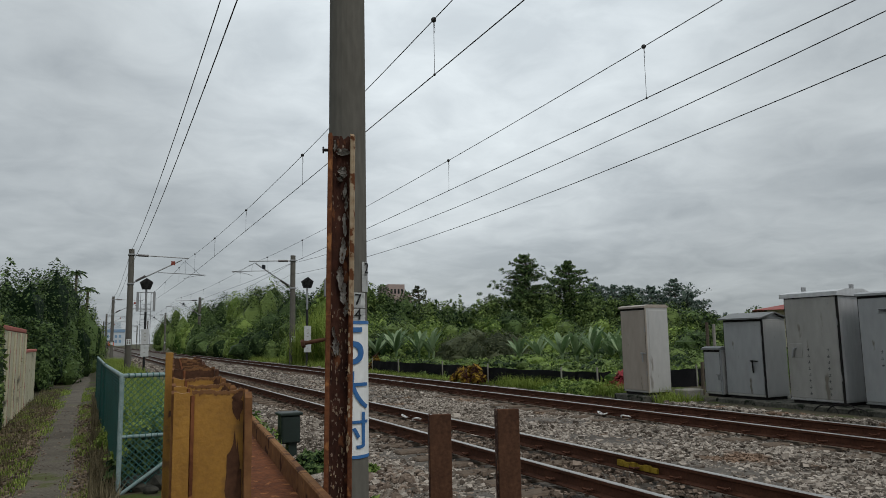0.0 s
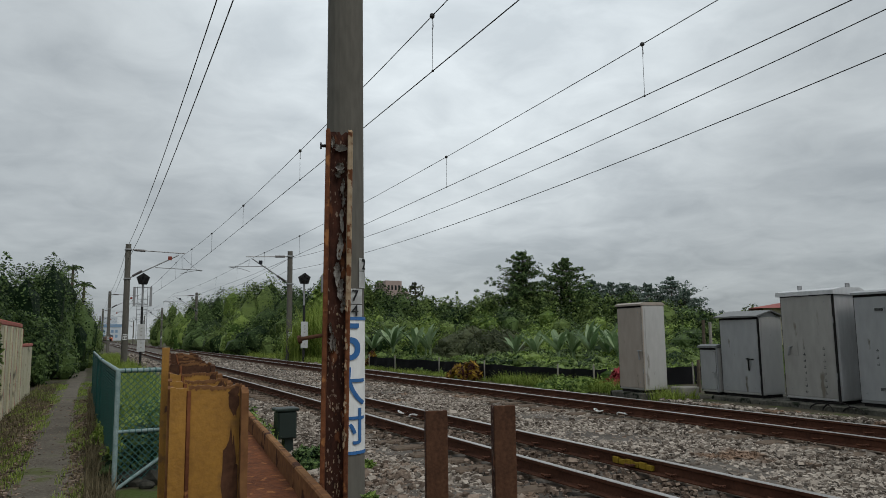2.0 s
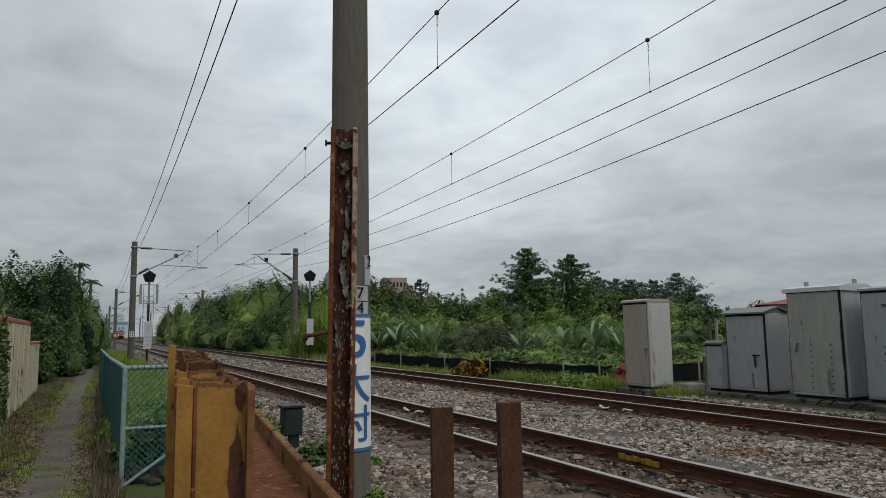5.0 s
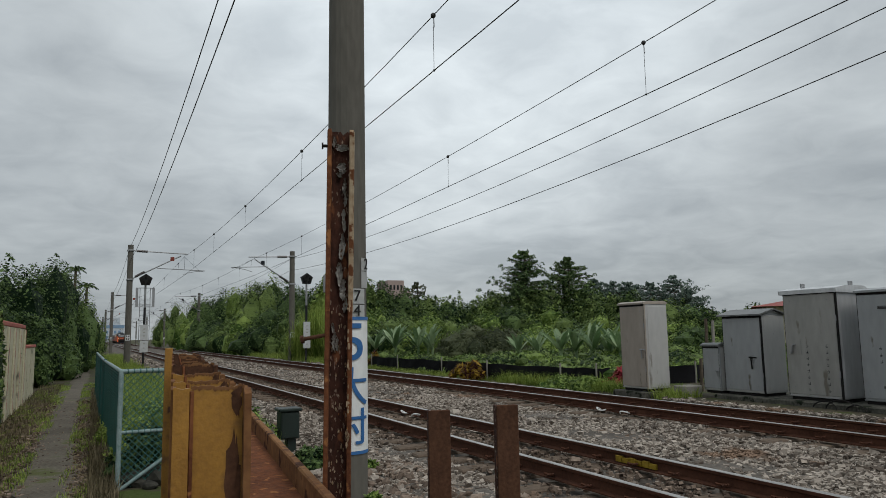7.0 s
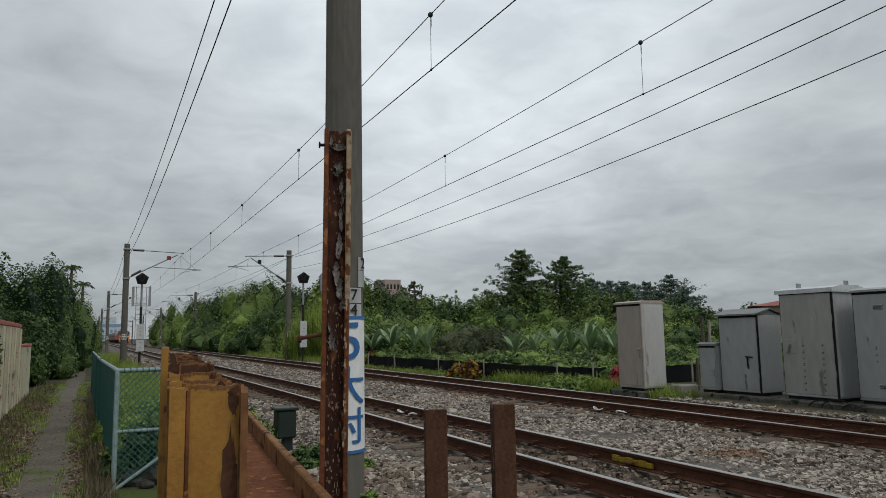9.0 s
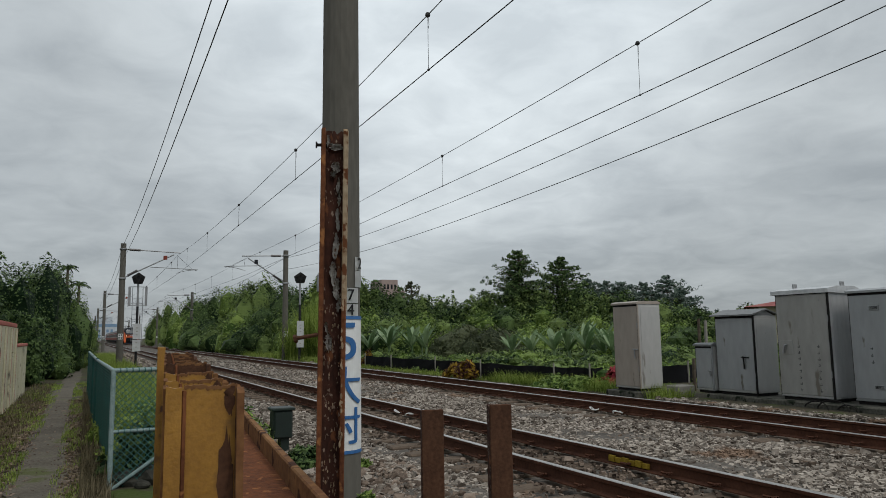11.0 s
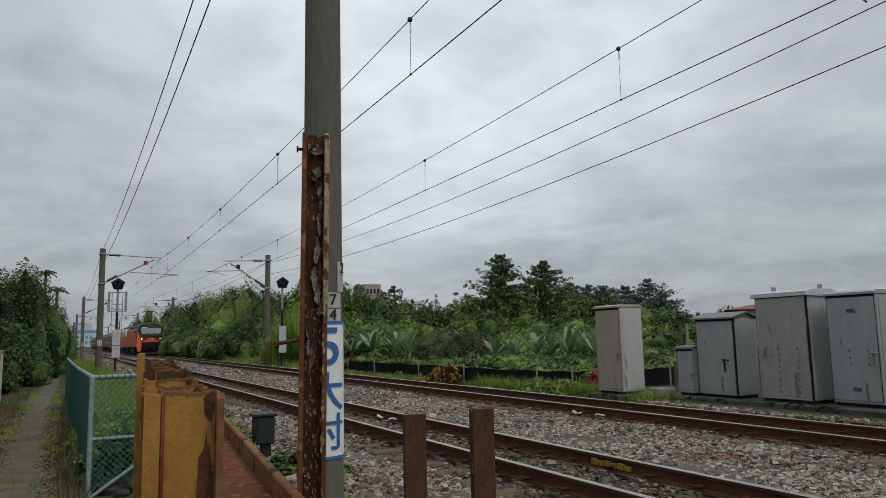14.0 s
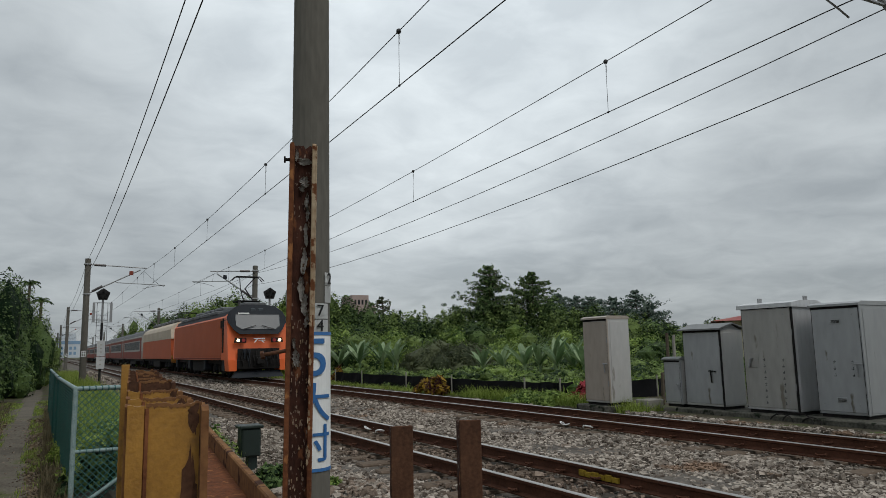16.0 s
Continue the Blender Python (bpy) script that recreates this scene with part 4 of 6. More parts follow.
def palm(x, y, base, h, seed):
    g = random.Random(seed)
    ob = thing("palm_tree", pose(x, y, base), "slender palm with drooping feathery fronds", "palm tree", "palm trees")
    part("trunk", rod(B(), (0, 0, -0.1), (0.1, 0, h), 0.1, 0.07, 8), BARK, ob)
    for i in range(11):
        a, up = i * 0.571 + g.uniform(-0.2, 0.2), g.uniform(0.35, 1.35)
        bm = B()
        prev = Vector((0.1, 0, h))
        for k in range(1, 11):
            u = k / 10
            ln = 0.68
            q = Vector((0.1 + ln * u * math.cos(a) * math.cos(up * (1 - u * 0.3)), ln * u * math.sin(a) * math.cos(up * (1 - u * 0.3)), h + ln * (u * math.sin(up) - 0.75 * u * u)))
            rod(bm, prev, q, 0.018, n=4)
            for s in (-1, 1):
                side = Vector((-math.sin(a), math.cos(a), -0.5)) * s * 0.17 * (1.05 - u * 0.7)
                side.z = -0.17 * (1.05 - u * 0.6)
                tri = [bm.verts.new(prev), bm.verts.new(q), bm.verts.new((prev + q) / 2 + side)]
                bm.faces.new(tri)
            prev = q
        part("frond", bm, LEAFDARK, ob)
    return ob


# ---- line-side things ----
def wrap(me, r, centre_angle):
    """Bends a flat mesh (x across, z up) round an upright cylinder of radius r."""
    for v in me.vertices:
        a = centre_angle + v.co.x / r
        v.co = Vector(((r + v.co.y) * math.cos(a), (r + v.co.y) * math.sin(a), v.co.z))


def letters(text, size, thick=0.001):
    cu = bpy.data.curves.new("writing", "FONT")
    cu.body, cu.size, cu.extrude, cu.align_x, cu.align_y = text, size, thick, "CENTER", "CENTER"
    ob = bpy.data.objects.new("writing", cu)
    scene.collection.objects.link(ob)
    bpy.context.view_layer.update()
    me = bpy.data.meshes.new_from_object(ob.evaluated_get(bpy.context.evaluated_depsgraph_get()))
    bpy.data.objects.remove(ob)
    bpy.data.curves.remove(cu)
    # a heavier stroke: two layers, each a little to the side
    bm = B()
    for k, s in enumerate((-1, 1)):
        n = len(bm.verts)
        bm.from_mesh(me)
        bm.verts.ensure_lookup_table()
        bmesh.ops.translate(bm, verts=bm.verts[n:], vec=(s * size * 0.01, s * size * 0.004, 0.0006 * k))
    bmesh.ops.triangulate(bm, faces=bm.faces[:])
    for _ in range(4):
        long_edges = [q for q in bm.edges if q.calc_length() > 0.03]
        if long_edges:
            bmesh.ops.subdivide_edges(bm, edges=long_edges, cuts=1)
            bmesh.ops.triangulate(bm, faces=bm.faces[:])
    bm.to_mesh(me)
    bm.free()
    return me


def near_mast():
    ob = mast(2.21, 6.64, 7.6, 2.5, 5.45, label="round grey concrete mast with a white and blue name band")
    for o in [c for c in ob.children if c.name.startswith(("number_plate", "mark", "registration_arm", "steady_arm", "stay_wire"))]:
        bpy.data.objects.remove(o)
    face = math.atan2(-6.64, -2.21) + 0.2
    def sleeve(z0, z1, out):
        bm = B()
        bmesh.ops.create_cone(bm, cap_ends=True, segments=40, radius1=0.196 + out, radius2=0.193 + out, depth=z1 - z0, matrix=Matrix.Translation((0, 0, (z0 + z1) / 2)))
        return bm
    band = part("name_band", sleeve(0.55, 1.82, 0.006), WHITE, ob, "white enamel band with a blue edge")
    for z in (0.55, 1.80):
        part("edge_stripe", sleeve(z, z + 0.03, 0.009), BLUE, band)
    for text, z, size, mat in (("5", 1.575, 0.5, BLUE), ("大", 1.15, 0.38, BLUE), ("村", 0.78, 0.36, BLUE)):
        me = letters(text, size, 0.002)
        for v in me.vertices:
            v.co = Vector((v.co.x, v.co.z + 0.01, v.co.y + z))
        wrap(me, 0.2, face + (0.1 if text == "5" else 0.0))
        me.materials.append(mat)
        piece("writing", me, band)
    for z0, z1, text, turn in ((1.955, 2.1, "7", 0.4), (1.825, 1.945, "4", 0.4), (2.11, 2.27, "", 1.0), (2.275, 2.4, "2", 1.0)):
        bm = B()
        n = 8
        cols = [[bm.verts.new(((0.199) * math.cos(face + turn - 0.42 + 0.84 * i / n), 0.199 * math.sin(face + turn - 0.42 + 0.84 * i / n), z)) for z in (z0, z1)] for i in range(n + 1)]
        for i in range(n):
            bm.faces.new((cols[i][0], cols[i + 1][0], cols[i + 1][1], cols[i][1]))
        bmesh.ops.solidify(bm, geom=bm.faces[:], thickness=0.004)
        p = part("plate", bm, WHITE, ob, "small white number plate")
        if text:
            me = letters(text, 0.15, 0.002)
            for v in me.vertices:
                v.co = Vector((v.co.x, v.co.z + 0.008, v.co.y + (z0 + z1) / 2))
            wrap(me, 0.2, face + turn - 0.1)
            me.materials.append(BLACKPAINT)
            piece("writing", me, p)
    part("bracket_plate", box(B(), -0.235, -0.17, -0.02, 0.02, 2.07, 2.24, 0.005), STEEL, ob)
    return ob


def signal_post(x, y, base, caged):
    ob = thing("railway_signal", pose(x, y, base), "black pentagon signal head on a post with white plates", "railway signal", "railway signals")
    part("post", rod(B(), (0, 0, -0.2), (0, 0, 3.45), 0.07, n=10), BLACKPAINT, ob)
    part("upper_post", rod(B(), (0, 0, 3.45), (0, 0, 4.9), 0.06, n=10), STEEL, ob)
    pent = [(0.335 * math.cos(math.pi / 2 + k * 2 * math.pi / 5), 5.07 + 0.37 * math.sin(math.pi / 2 + k * 2 * math.pi / 5)) for k in range(5)]
    head = part("signal_head", prism(B(), [(u * 1.15, v) for u, v in pent], -0.15, 0.1), BLACKPAINT, ob, "black five-sided lamp board")
    for u, v in ((0, 5.27), (-0.2, 5.13), (0.2, 5.13), (-0.12, 4.92), (0.12, 4.92)):
        bm = rod(B(), (u, -0.15, v), (u, -0.3, v), 0.075, n=12)
        part("hood", bm, BLACK, head)
    part("sign_plate", box(B(), -0.21, 0.21, -0.16, -0.12, 1.55, 2.45, 0.01), SIGNPLATE, ob, "pale grey plate with faint marks")
    part("sign_plate", box(B(), -0.22, 0.22, -0.16, -0.12, 0.85, 1.52, 0.01), SIGNPLATE, ob, "pale grey plate with faint marks")
    for z in (2.2, 2.0, 1.8, 1.35, 1.1):
        part("mark", box(B(), -0.05, 0.05, -0.168, -0.162, z - 0.03, z + 0.03), CARGREY, ob)
    if caged:
        for s in (-1, 1):
            bm = B()
            box(bm, s * 0.45 - 0.07, s * 0.45 + 0.07, -0.01, 0.01, 3.5, 4.6, 0.004)
            part("ladder_guard", bm, STEEL, ob)
        bm = B()
        for z in (3.5, 4.6):
            rod(bm, (-0.5, 0, z), (0.5, 0, z), 0.02, n=6)
        for s in (-0.28, 0.28):
            rod(bm, (s, 0.1, 1.4), (s, 0.1, 4.6), 0.018, n=6)
        for k in range(9):
            rod(bm, (-0.28, 0.1, 1.5 + k * 0.3), (0.28, 0.1, 1.5 + k * 0.3), 0.014, n=5)
        part("ladder", bm, STEEL, ob)
    return ob


def cabinet(x, y, w, d, h, mat, label, roof="flat", base=-0.1, plinth=0.06, turn=0, doors=1, writing=0, side=None):
    """A line-side cabinet: its door looks along -x; x, y is the foot of the door's far corner (greater y)."""
    ob = thing("equipment_cabinet", pose(x, y, base, 0, 0, turn), label, "equipment cabinet", "line-side cabinets")
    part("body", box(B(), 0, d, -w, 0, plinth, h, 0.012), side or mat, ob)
    part("plinth", box(B(), 0.04, d - 0.04, -w + 0.04, -0.04, 0, plinth + 0.004), BLACK, ob)
    door = part("door", box(B(), -0.022, -0.001, -w + 0.03, -0.03, plinth + 0.05, h - 0.05, 0.006), mat, ob)
    for z in (0.25, 0.75):
        part("hinge", rod(B(), (-0.02, -w + 0.02, h * z - 0.06), (-0.02, -w + 0.02, h * z + 0.06), 0.014, n=8), STEEL, door)
    for k in range(4):
        part("rivet", ball(B(), (-0.022, -w * (0.15 if k % 2 else 0.85), h * (0.12 if k < 2 else 0.92)), 0.012, 6), STEEL, door)
    part("roof_gap", box(B(), -0.008, 0.003, -w + 0.01, -0.01, h - 0.045, h - 0.004), BLACK, ob)
    hz = h * 0.48
    if roof == "cap":
        part("lock_plate", box(B(), -0.03, -0.02, -0.36, -0.09, hz - 0.12, hz + 0.16, 0.004), mat, door)
        bm = rod(B(), (-0.03, -0.16, hz - 0.06), (-0.07, -0.16, hz - 0.06), 0.012, n=8)
        rod(bm, (-0.065, -0.16, hz - 0.1), (-0.065, -0.2, hz + 0.06), 0.02, n=8)
        rod(bm, (-0.065, -0.2, hz + 0.06), (-0.04, -0.24, hz + 0.07), 0.014, n=8)
        part("handle", bm, STEEL, door)
    else:
        hy = -w * (0.72 if roof == "gable" else 0.84)
        bm = rod(B(), (-0.02, hy, hz), (-0.06, hy, hz), 0.018, n=8)
        rod(bm, (-0.055, hy + 0.03, hz), (-0.055, hy - 0.15 * w, hz - 0.005), 0.013, n=8)
        rod(bm, (-0.055, hy - 0.02, hz), (-0.05, hy - 0.03, hz - 0.24 * w), 0.016, n=8)
        part("handle", bm, STEEL if roof == "flat" else BLACK, door)
    # dark joints round the door and down the corner
    part("door_gap", box(B(), -0.006, 0.002, -w + 0.012, -w + 0.03, plinth + 0.03, h - 0.03), BLACK, ob)
    part("door_gap", box(B(), -0.006, 0.002, -0.03, -0.012, plinth + 0.03, h - 0.03), BLACK, ob)
    part("corner_strip", box(B(), -0.024, 0.014, -w - 0.011, -w + 0.012, plinth, h - 0.01, 0.004), mat if roof == "flat" else BLACK, ob)
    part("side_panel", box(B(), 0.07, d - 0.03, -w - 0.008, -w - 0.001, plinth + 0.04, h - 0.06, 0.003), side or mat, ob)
    if writing:
        bm = B()
        for k in range(writing):
            for col in (0.42, 0.78):
                z = h * 0.5 - k * 0.12
                yy = -w * col
                box(bm, -0.025, -0.0225, yy - 0.028, yy + 0.022, z - 0.004 + 0.01 * math.sin(k * 5), z + 0.003 + 0.01 * math.sin(k * 5))
                box(bm, -0.025, -0.0225, yy - 0.012 + 0.012 * math.sin(k * 3), yy - 0.006 + 0.012 * math.sin(k * 3), z - 0.028, z + 0.028)
                box(bm, -0.025, -0.0225, yy - 0.024, yy + 0.02, z - 0.028, z - 0.022)
        part("mark", bm, DARKGREY, door)
    if writing == 3:
        for z in (0.16, 0.86):
            v = part("vent", box(B(), -0.034, -0.02, -w * 0.62, -w * 0.42, h * z - 0.045, h * z + 0.045, 0.004), mat, door)
            for q in (-0.02, 0.0, 0.02):
                part("louvre", box(B(), -0.042, -0.034, -w * 0.6, -w * 0.44, h * z + q - 0.005, h * z + q + 0.005), BLACK, v)
    if roof == "gable":
        part("roof", prism(B(), [(-0.1, h), (d * 0.5, h + 0.12), (d + 0.06, h), (d + 0.06, h + 0.025), (d * 0.5, h + 0.15), (-0.1, h + 0.03)], -w - 0.06, 0.06, "y"), CABROOF, ob)
        part("gable", prism(B(), [(0, h - 0.02), (d, h - 0.02), (d * 0.5, h + 0.12)], -w + 0.01, -0.01, "y"), mat, ob)
    elif roof == "cap":
        part("roof", prism(B(), [(-0.06, h - 0.03), (-0.06, h + 0.05), (0.22, h + 0.1), (d - 0.25, h + 0.1), (d + 0.04, h - 0.0), (d + 0.04, h - 0.06)], -w - 0.05, 0.05, "y"), side or mat, ob)
        for yy, xx in ((-w + 0.03, 0.5), (-0.25, 0.3)):
            part("lifting_eye", box(B(), xx - 0.06, xx + 0.06, yy - 0.012, yy + 0.012, h + 0.08, h + 0.19, 0.004), STEEL, ob)
        part("seam", box(B(), -0.012, 0.003, -w + 0.005, -w + 0.028, plinth, h), BLACK, ob)
    else:
        part("roof", prism(B(), [(-0.05, h), (-0.05, h + 0.04), (0.06, h + 0.075), (d - 0.06, h + 0.075), (d + 0.015, h + 0.03), (d + 0.015, h)], -w - 0.012, 0.012, "y"), CABROOF if h < 1.5 else mat, ob)
    return ob


def cabinets():
    tagged(part("concrete_base", box(B(), 12.3, 14.2, 5.5, 11.6, -0.4, -0.1, 0.02), CONCDAMP), "dark mossy concrete slab under the cabinets", "concrete slab", kind="structure")
    tagged(part("concrete_base", box(B(), 11.35, 12.5, 12.75, 13.85, -0.4, -0.1, 0.02), CONCDAMP), "dark mossy concrete footing", "concrete slab", kind="structure")
    # these three carry painted-in light on their sides
    cabinet(11.5, 13.65, 0.88, 0.68, 2.02, CABTAN, "tall tan steel cabinet on a concrete footing", "flat", side=CABLITSIDE)
    cabinet(12.42, 11.97, 0.5, 0.4, 1.03, CABGREY, "low grey steel cabinet beside a taller one", "flat", side=CABLITSIDE)
    cabinet(12.5, 11.43, 1.03, 0.7, 1.68, CABGREY, "grey steel cabinet with a shallow gable roof", "gable", side=CABLITSIDE)
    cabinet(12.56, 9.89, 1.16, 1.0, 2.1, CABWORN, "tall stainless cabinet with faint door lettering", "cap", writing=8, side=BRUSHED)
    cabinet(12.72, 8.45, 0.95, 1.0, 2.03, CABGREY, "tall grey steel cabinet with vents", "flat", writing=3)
    for k, (x0, y0, r) in enumerate(((12.22, 8.9, 0.2), (12.2, 8.55, 0.26), (12.24, 8.3, 0.16))):
        cable = thing("black_cable", pose(x0, y0, -0.2), "loose black cable looped at the cabinet foot", "cable", "loose cables")
        pts = [Vector((0.03 * math.sin(q), r * math.cos(q) * 1.2, max(-0.06, r * math.sin(q) * 0.7))) for q in [0.2 + 2.9 * m / 14 for m in range(15)]]
        bm = B()
        rings = [[bm.verts.new(p + Vector((0.013 * math.cos(a), 0.0, 0.013 * math.sin(a))) + Vector((0, 0.013 * math.sin(a) * 0.5, 0))) for a in (0.0, 1.257, 2.513, 3.77, 5.027)] for p in pts]
        for p, q in zip(rings[:-1], rings[1:]):
            for m in range(5):
                bm.faces.new((p[m], p[(m + 1) % 5], q[(m + 1) % 5], q[m]))
        part("cable", bm, BLACK, cable)
    jb = thing("concrete_block", pose(11.95, 12.45, -0.25), "small grey concrete cable pit block", "concrete block")
    part("block", box(B(), 0, 0.5, -0.4, 0, 0, 0.3, 0.02), CONCRETE, jb)


def green_box():
    ob = thing("junction_box", pose(2.5, 10.15, -0.34), "dark green iron junction box on a post", "junction box")
    part("stem", box(B(), -0.02, 0.11, -0.07, 0.07, -0.1, 0.3, 0.01), GREENBOX, ob)
    b = part("case", box(B(), -0.125, 0.145, -0.12, 0.12, 0.22, 0.6, 0.015), GREENBOX, ob)
    part("door", box(B(), -0.105, 0.125, -0.13, -0.121, 0.24, 0.58, 0.004), GREENBOX, b)
    part("lid", box(B(), -0.155, 0.175, -0.15, 0.15, 0.6, 0.645, 0.012), GREENBOX, b)
    part("handle", rod(rod(B(), (-0.125, -0.05, 0.34), (-0.18, -0.05, 0.34), 0.008, n=6), (-0.18, -0.05, 0.34), (-0.18, -0.05, 0.24), 0.008, n=6), BLACK, b)


# ---- the barrier in front ----
def jag(seed, n, lo, hi):
    g = random.Random(seed)
    return [g.uniform(lo, hi) for _ in range(n)]


def plate_strip(bm, pts, thick, z0, tops, lows=None):
    """An upright steel plate that follows points in plan, with an uneven upper edge."""
    n = len(pts)
    rows = []
    for i, (x, y) in enumerate(pts):
        a, b = pts[max(0, i - 1)], pts[min(n - 1, i + 1)]
        d = Vector((b[0] - a[0], b[1] - a[1], 0)).normalized()
        o = Vector((d.y, -d.x, 0)) * thick / 2
        rows.append([bm.verts.new(Vector((x, y, z)) + s * o) for z, s in ((lows[i] if lows else z0, 1), (tops[i], 1), (tops[i], -1), (lows[i] if lows else z0, -1))])
    for i in range(n - 1):
        for k in range(4):
            bm.faces.new((rows[i][k], rows[i + 1][k], rows[i + 1][(k + 1) % 4], rows[i][(k + 1) % 4]))
    bm.faces.new(rows[0])
    bm.faces.new(rows[-1][::-1])
    bmesh.ops.recalc_face_normals(bm, faces=bm.faces)
    return bm


def barrier_post(x, y, top, seed, mat_main):
    ob = thing("barrier_post", pose(x, y, -0.35, 0, 0, -5.3), "upright steel beam post with peeling yellow paint and rusty top", "barrier post", "barrier posts")
    h = top + 0.35
    j = jag(seed, 40, -0.012, 0.006)
    left = [(0.01 + 0.04 * i / 5, 0.0) for i in range(6)]
    part("left_flange", plate_strip(B(), left, 0.012, 0, [h + j[i] * 0.5 for i in range(6)]), mat_main, ob)
    web = [(0.055 + 0.135 * i / 36, 0.012) for i in range(37)]
    eaten = [0.0] * 37
    for _ in range(1 + min(seed, 4)):
        c0, wd, dp = random.Random(seed * 7 + _).randrange(37), random.Random(seed * 5 + _).randrange(2, 9), random.Random(seed * 3 + _).uniform(0.002, 0.006 + 0.0006 * seed)
        for q in range(max(0, c0 - wd), min(37, c0 + wd)):
            eaten[q] = max(eaten[q], dp)
    part("web", plate_strip(B(), web, 0.012, 0, [h - 0.7 * eaten[i] + 0.3 * j[i % 40] for i in range(37)]), mat_main, ob)
    right = [(0.195, -0.045 + 0.12 * i / 8) for i in range(9)]
    part("right_flange", plate_strip(B(), right, 0.018, 0, [h - 0.01 + 1.3 * j[20 + i] for i in range(9)]), RUSTYELLOW if mat_main == YELLOW else mat_main, ob)
    back = [(0.01, 0.006 + 0.07 * i / 5) for i in range(6)]
    part("left_edge", plate_strip(B(), back, 0.012, 0, [h + j[30 + i] for i in range(6)]), RUSTYELLOW, ob)
    part("rusty_lip", plate_strip(B(), [(x_, y_ + 0.001) for x_, y_ in web], 0.017, h - 0.03, [h - 0.7 * eaten[i] + 0.003 + 0.3 * j[(i * 3) % 40] for i in range(37)], [h - 0.7 * eaten[i] - 0.006 + 0.5 * j[(i * 7) % 40] for i in range(37)]), RUSTYELLOW, ob, "rust-eaten top edge")
    part("rust_seam", plate_strip(B(), [(0.049, 0.0), (0.057, 0.006)], 0.014, 0, [h - 0.01] * 2), RUST, ob, "rusty seam along the flange")
    g = random.Random(seed + 50)
    scar = B()
    ring = []
    for cx, cz, rx, rz in ((0.166, h - 0.3, 0.02, 0.16), (0.172, h - 0.04, 0.016, 0.04), (0.19 - 0.03, h - 0.42, 0.026, 0.12)):
        scar, ring = B(), []
        for k in range(26):
            a = 6.2832 * k / 26
            ring.append(scar.verts.new((min(0.184, cx + rx * (1 + 0.5 * g.uniform(-1, 1)) * math.cos(a)), 0.0045, min(h - 0.002, cz + rz * (1 + 0.25 * g.uniform(-1, 1)) * math.sin(a)))))
        mid = scar.verts.new((cx, 0.0045, cz))
        for k in range(26):
            scar.faces.new((ring[k], ring[(k + 1) % 26], mid))
        part("bare_patch", scar, RUSTBROWN, ob, "dark bare rust where paint has flaked away")
    return ob


def barrier():
    for i in range(10):
        d = 0.5 * i
        x, y = 0.18 + d * math.sin(radians(5.3)), 1.99 + d * math.cos(radians(5.3))
        barrier_post(x, y, 1.172 + random.uniform(-0.012, 0.012), i * 3, YELLOW if i < 3 else RUSTBROWN)
    tall = thing("barrier_post", pose(0.52, 6.2, -0.35, 0, 0, -5.3), "slim rust-stained yellow end post of the barrier", "barrier post", "barrier posts")
    part("web", box(B(), 0, 0.06, 0, 0.03, 0, 1.575, 0.004), YELLOW, tall)
    beam = thing("barrier_beam", pose(0.395, 2.0, 0.55, 0, 0, -6.0), "rusty yellow steel channel beam lying along the posts", "steel beam")
    part("web", box(B(), 0.0, 0.285, -1.6, 4.4, 0.13, 0.15, 0.004), RUST, beam)
    part("flange", box(B(), 0.256, 0.292, -1.6, 4.4, 0.06, 0.24, 0.006), RUSTYELLOW, beam)
    part("flange", box(B(), -0.005, 0.012, -1.6, 4.4, 0.06, 0.2, 0.006), RUST, beam)


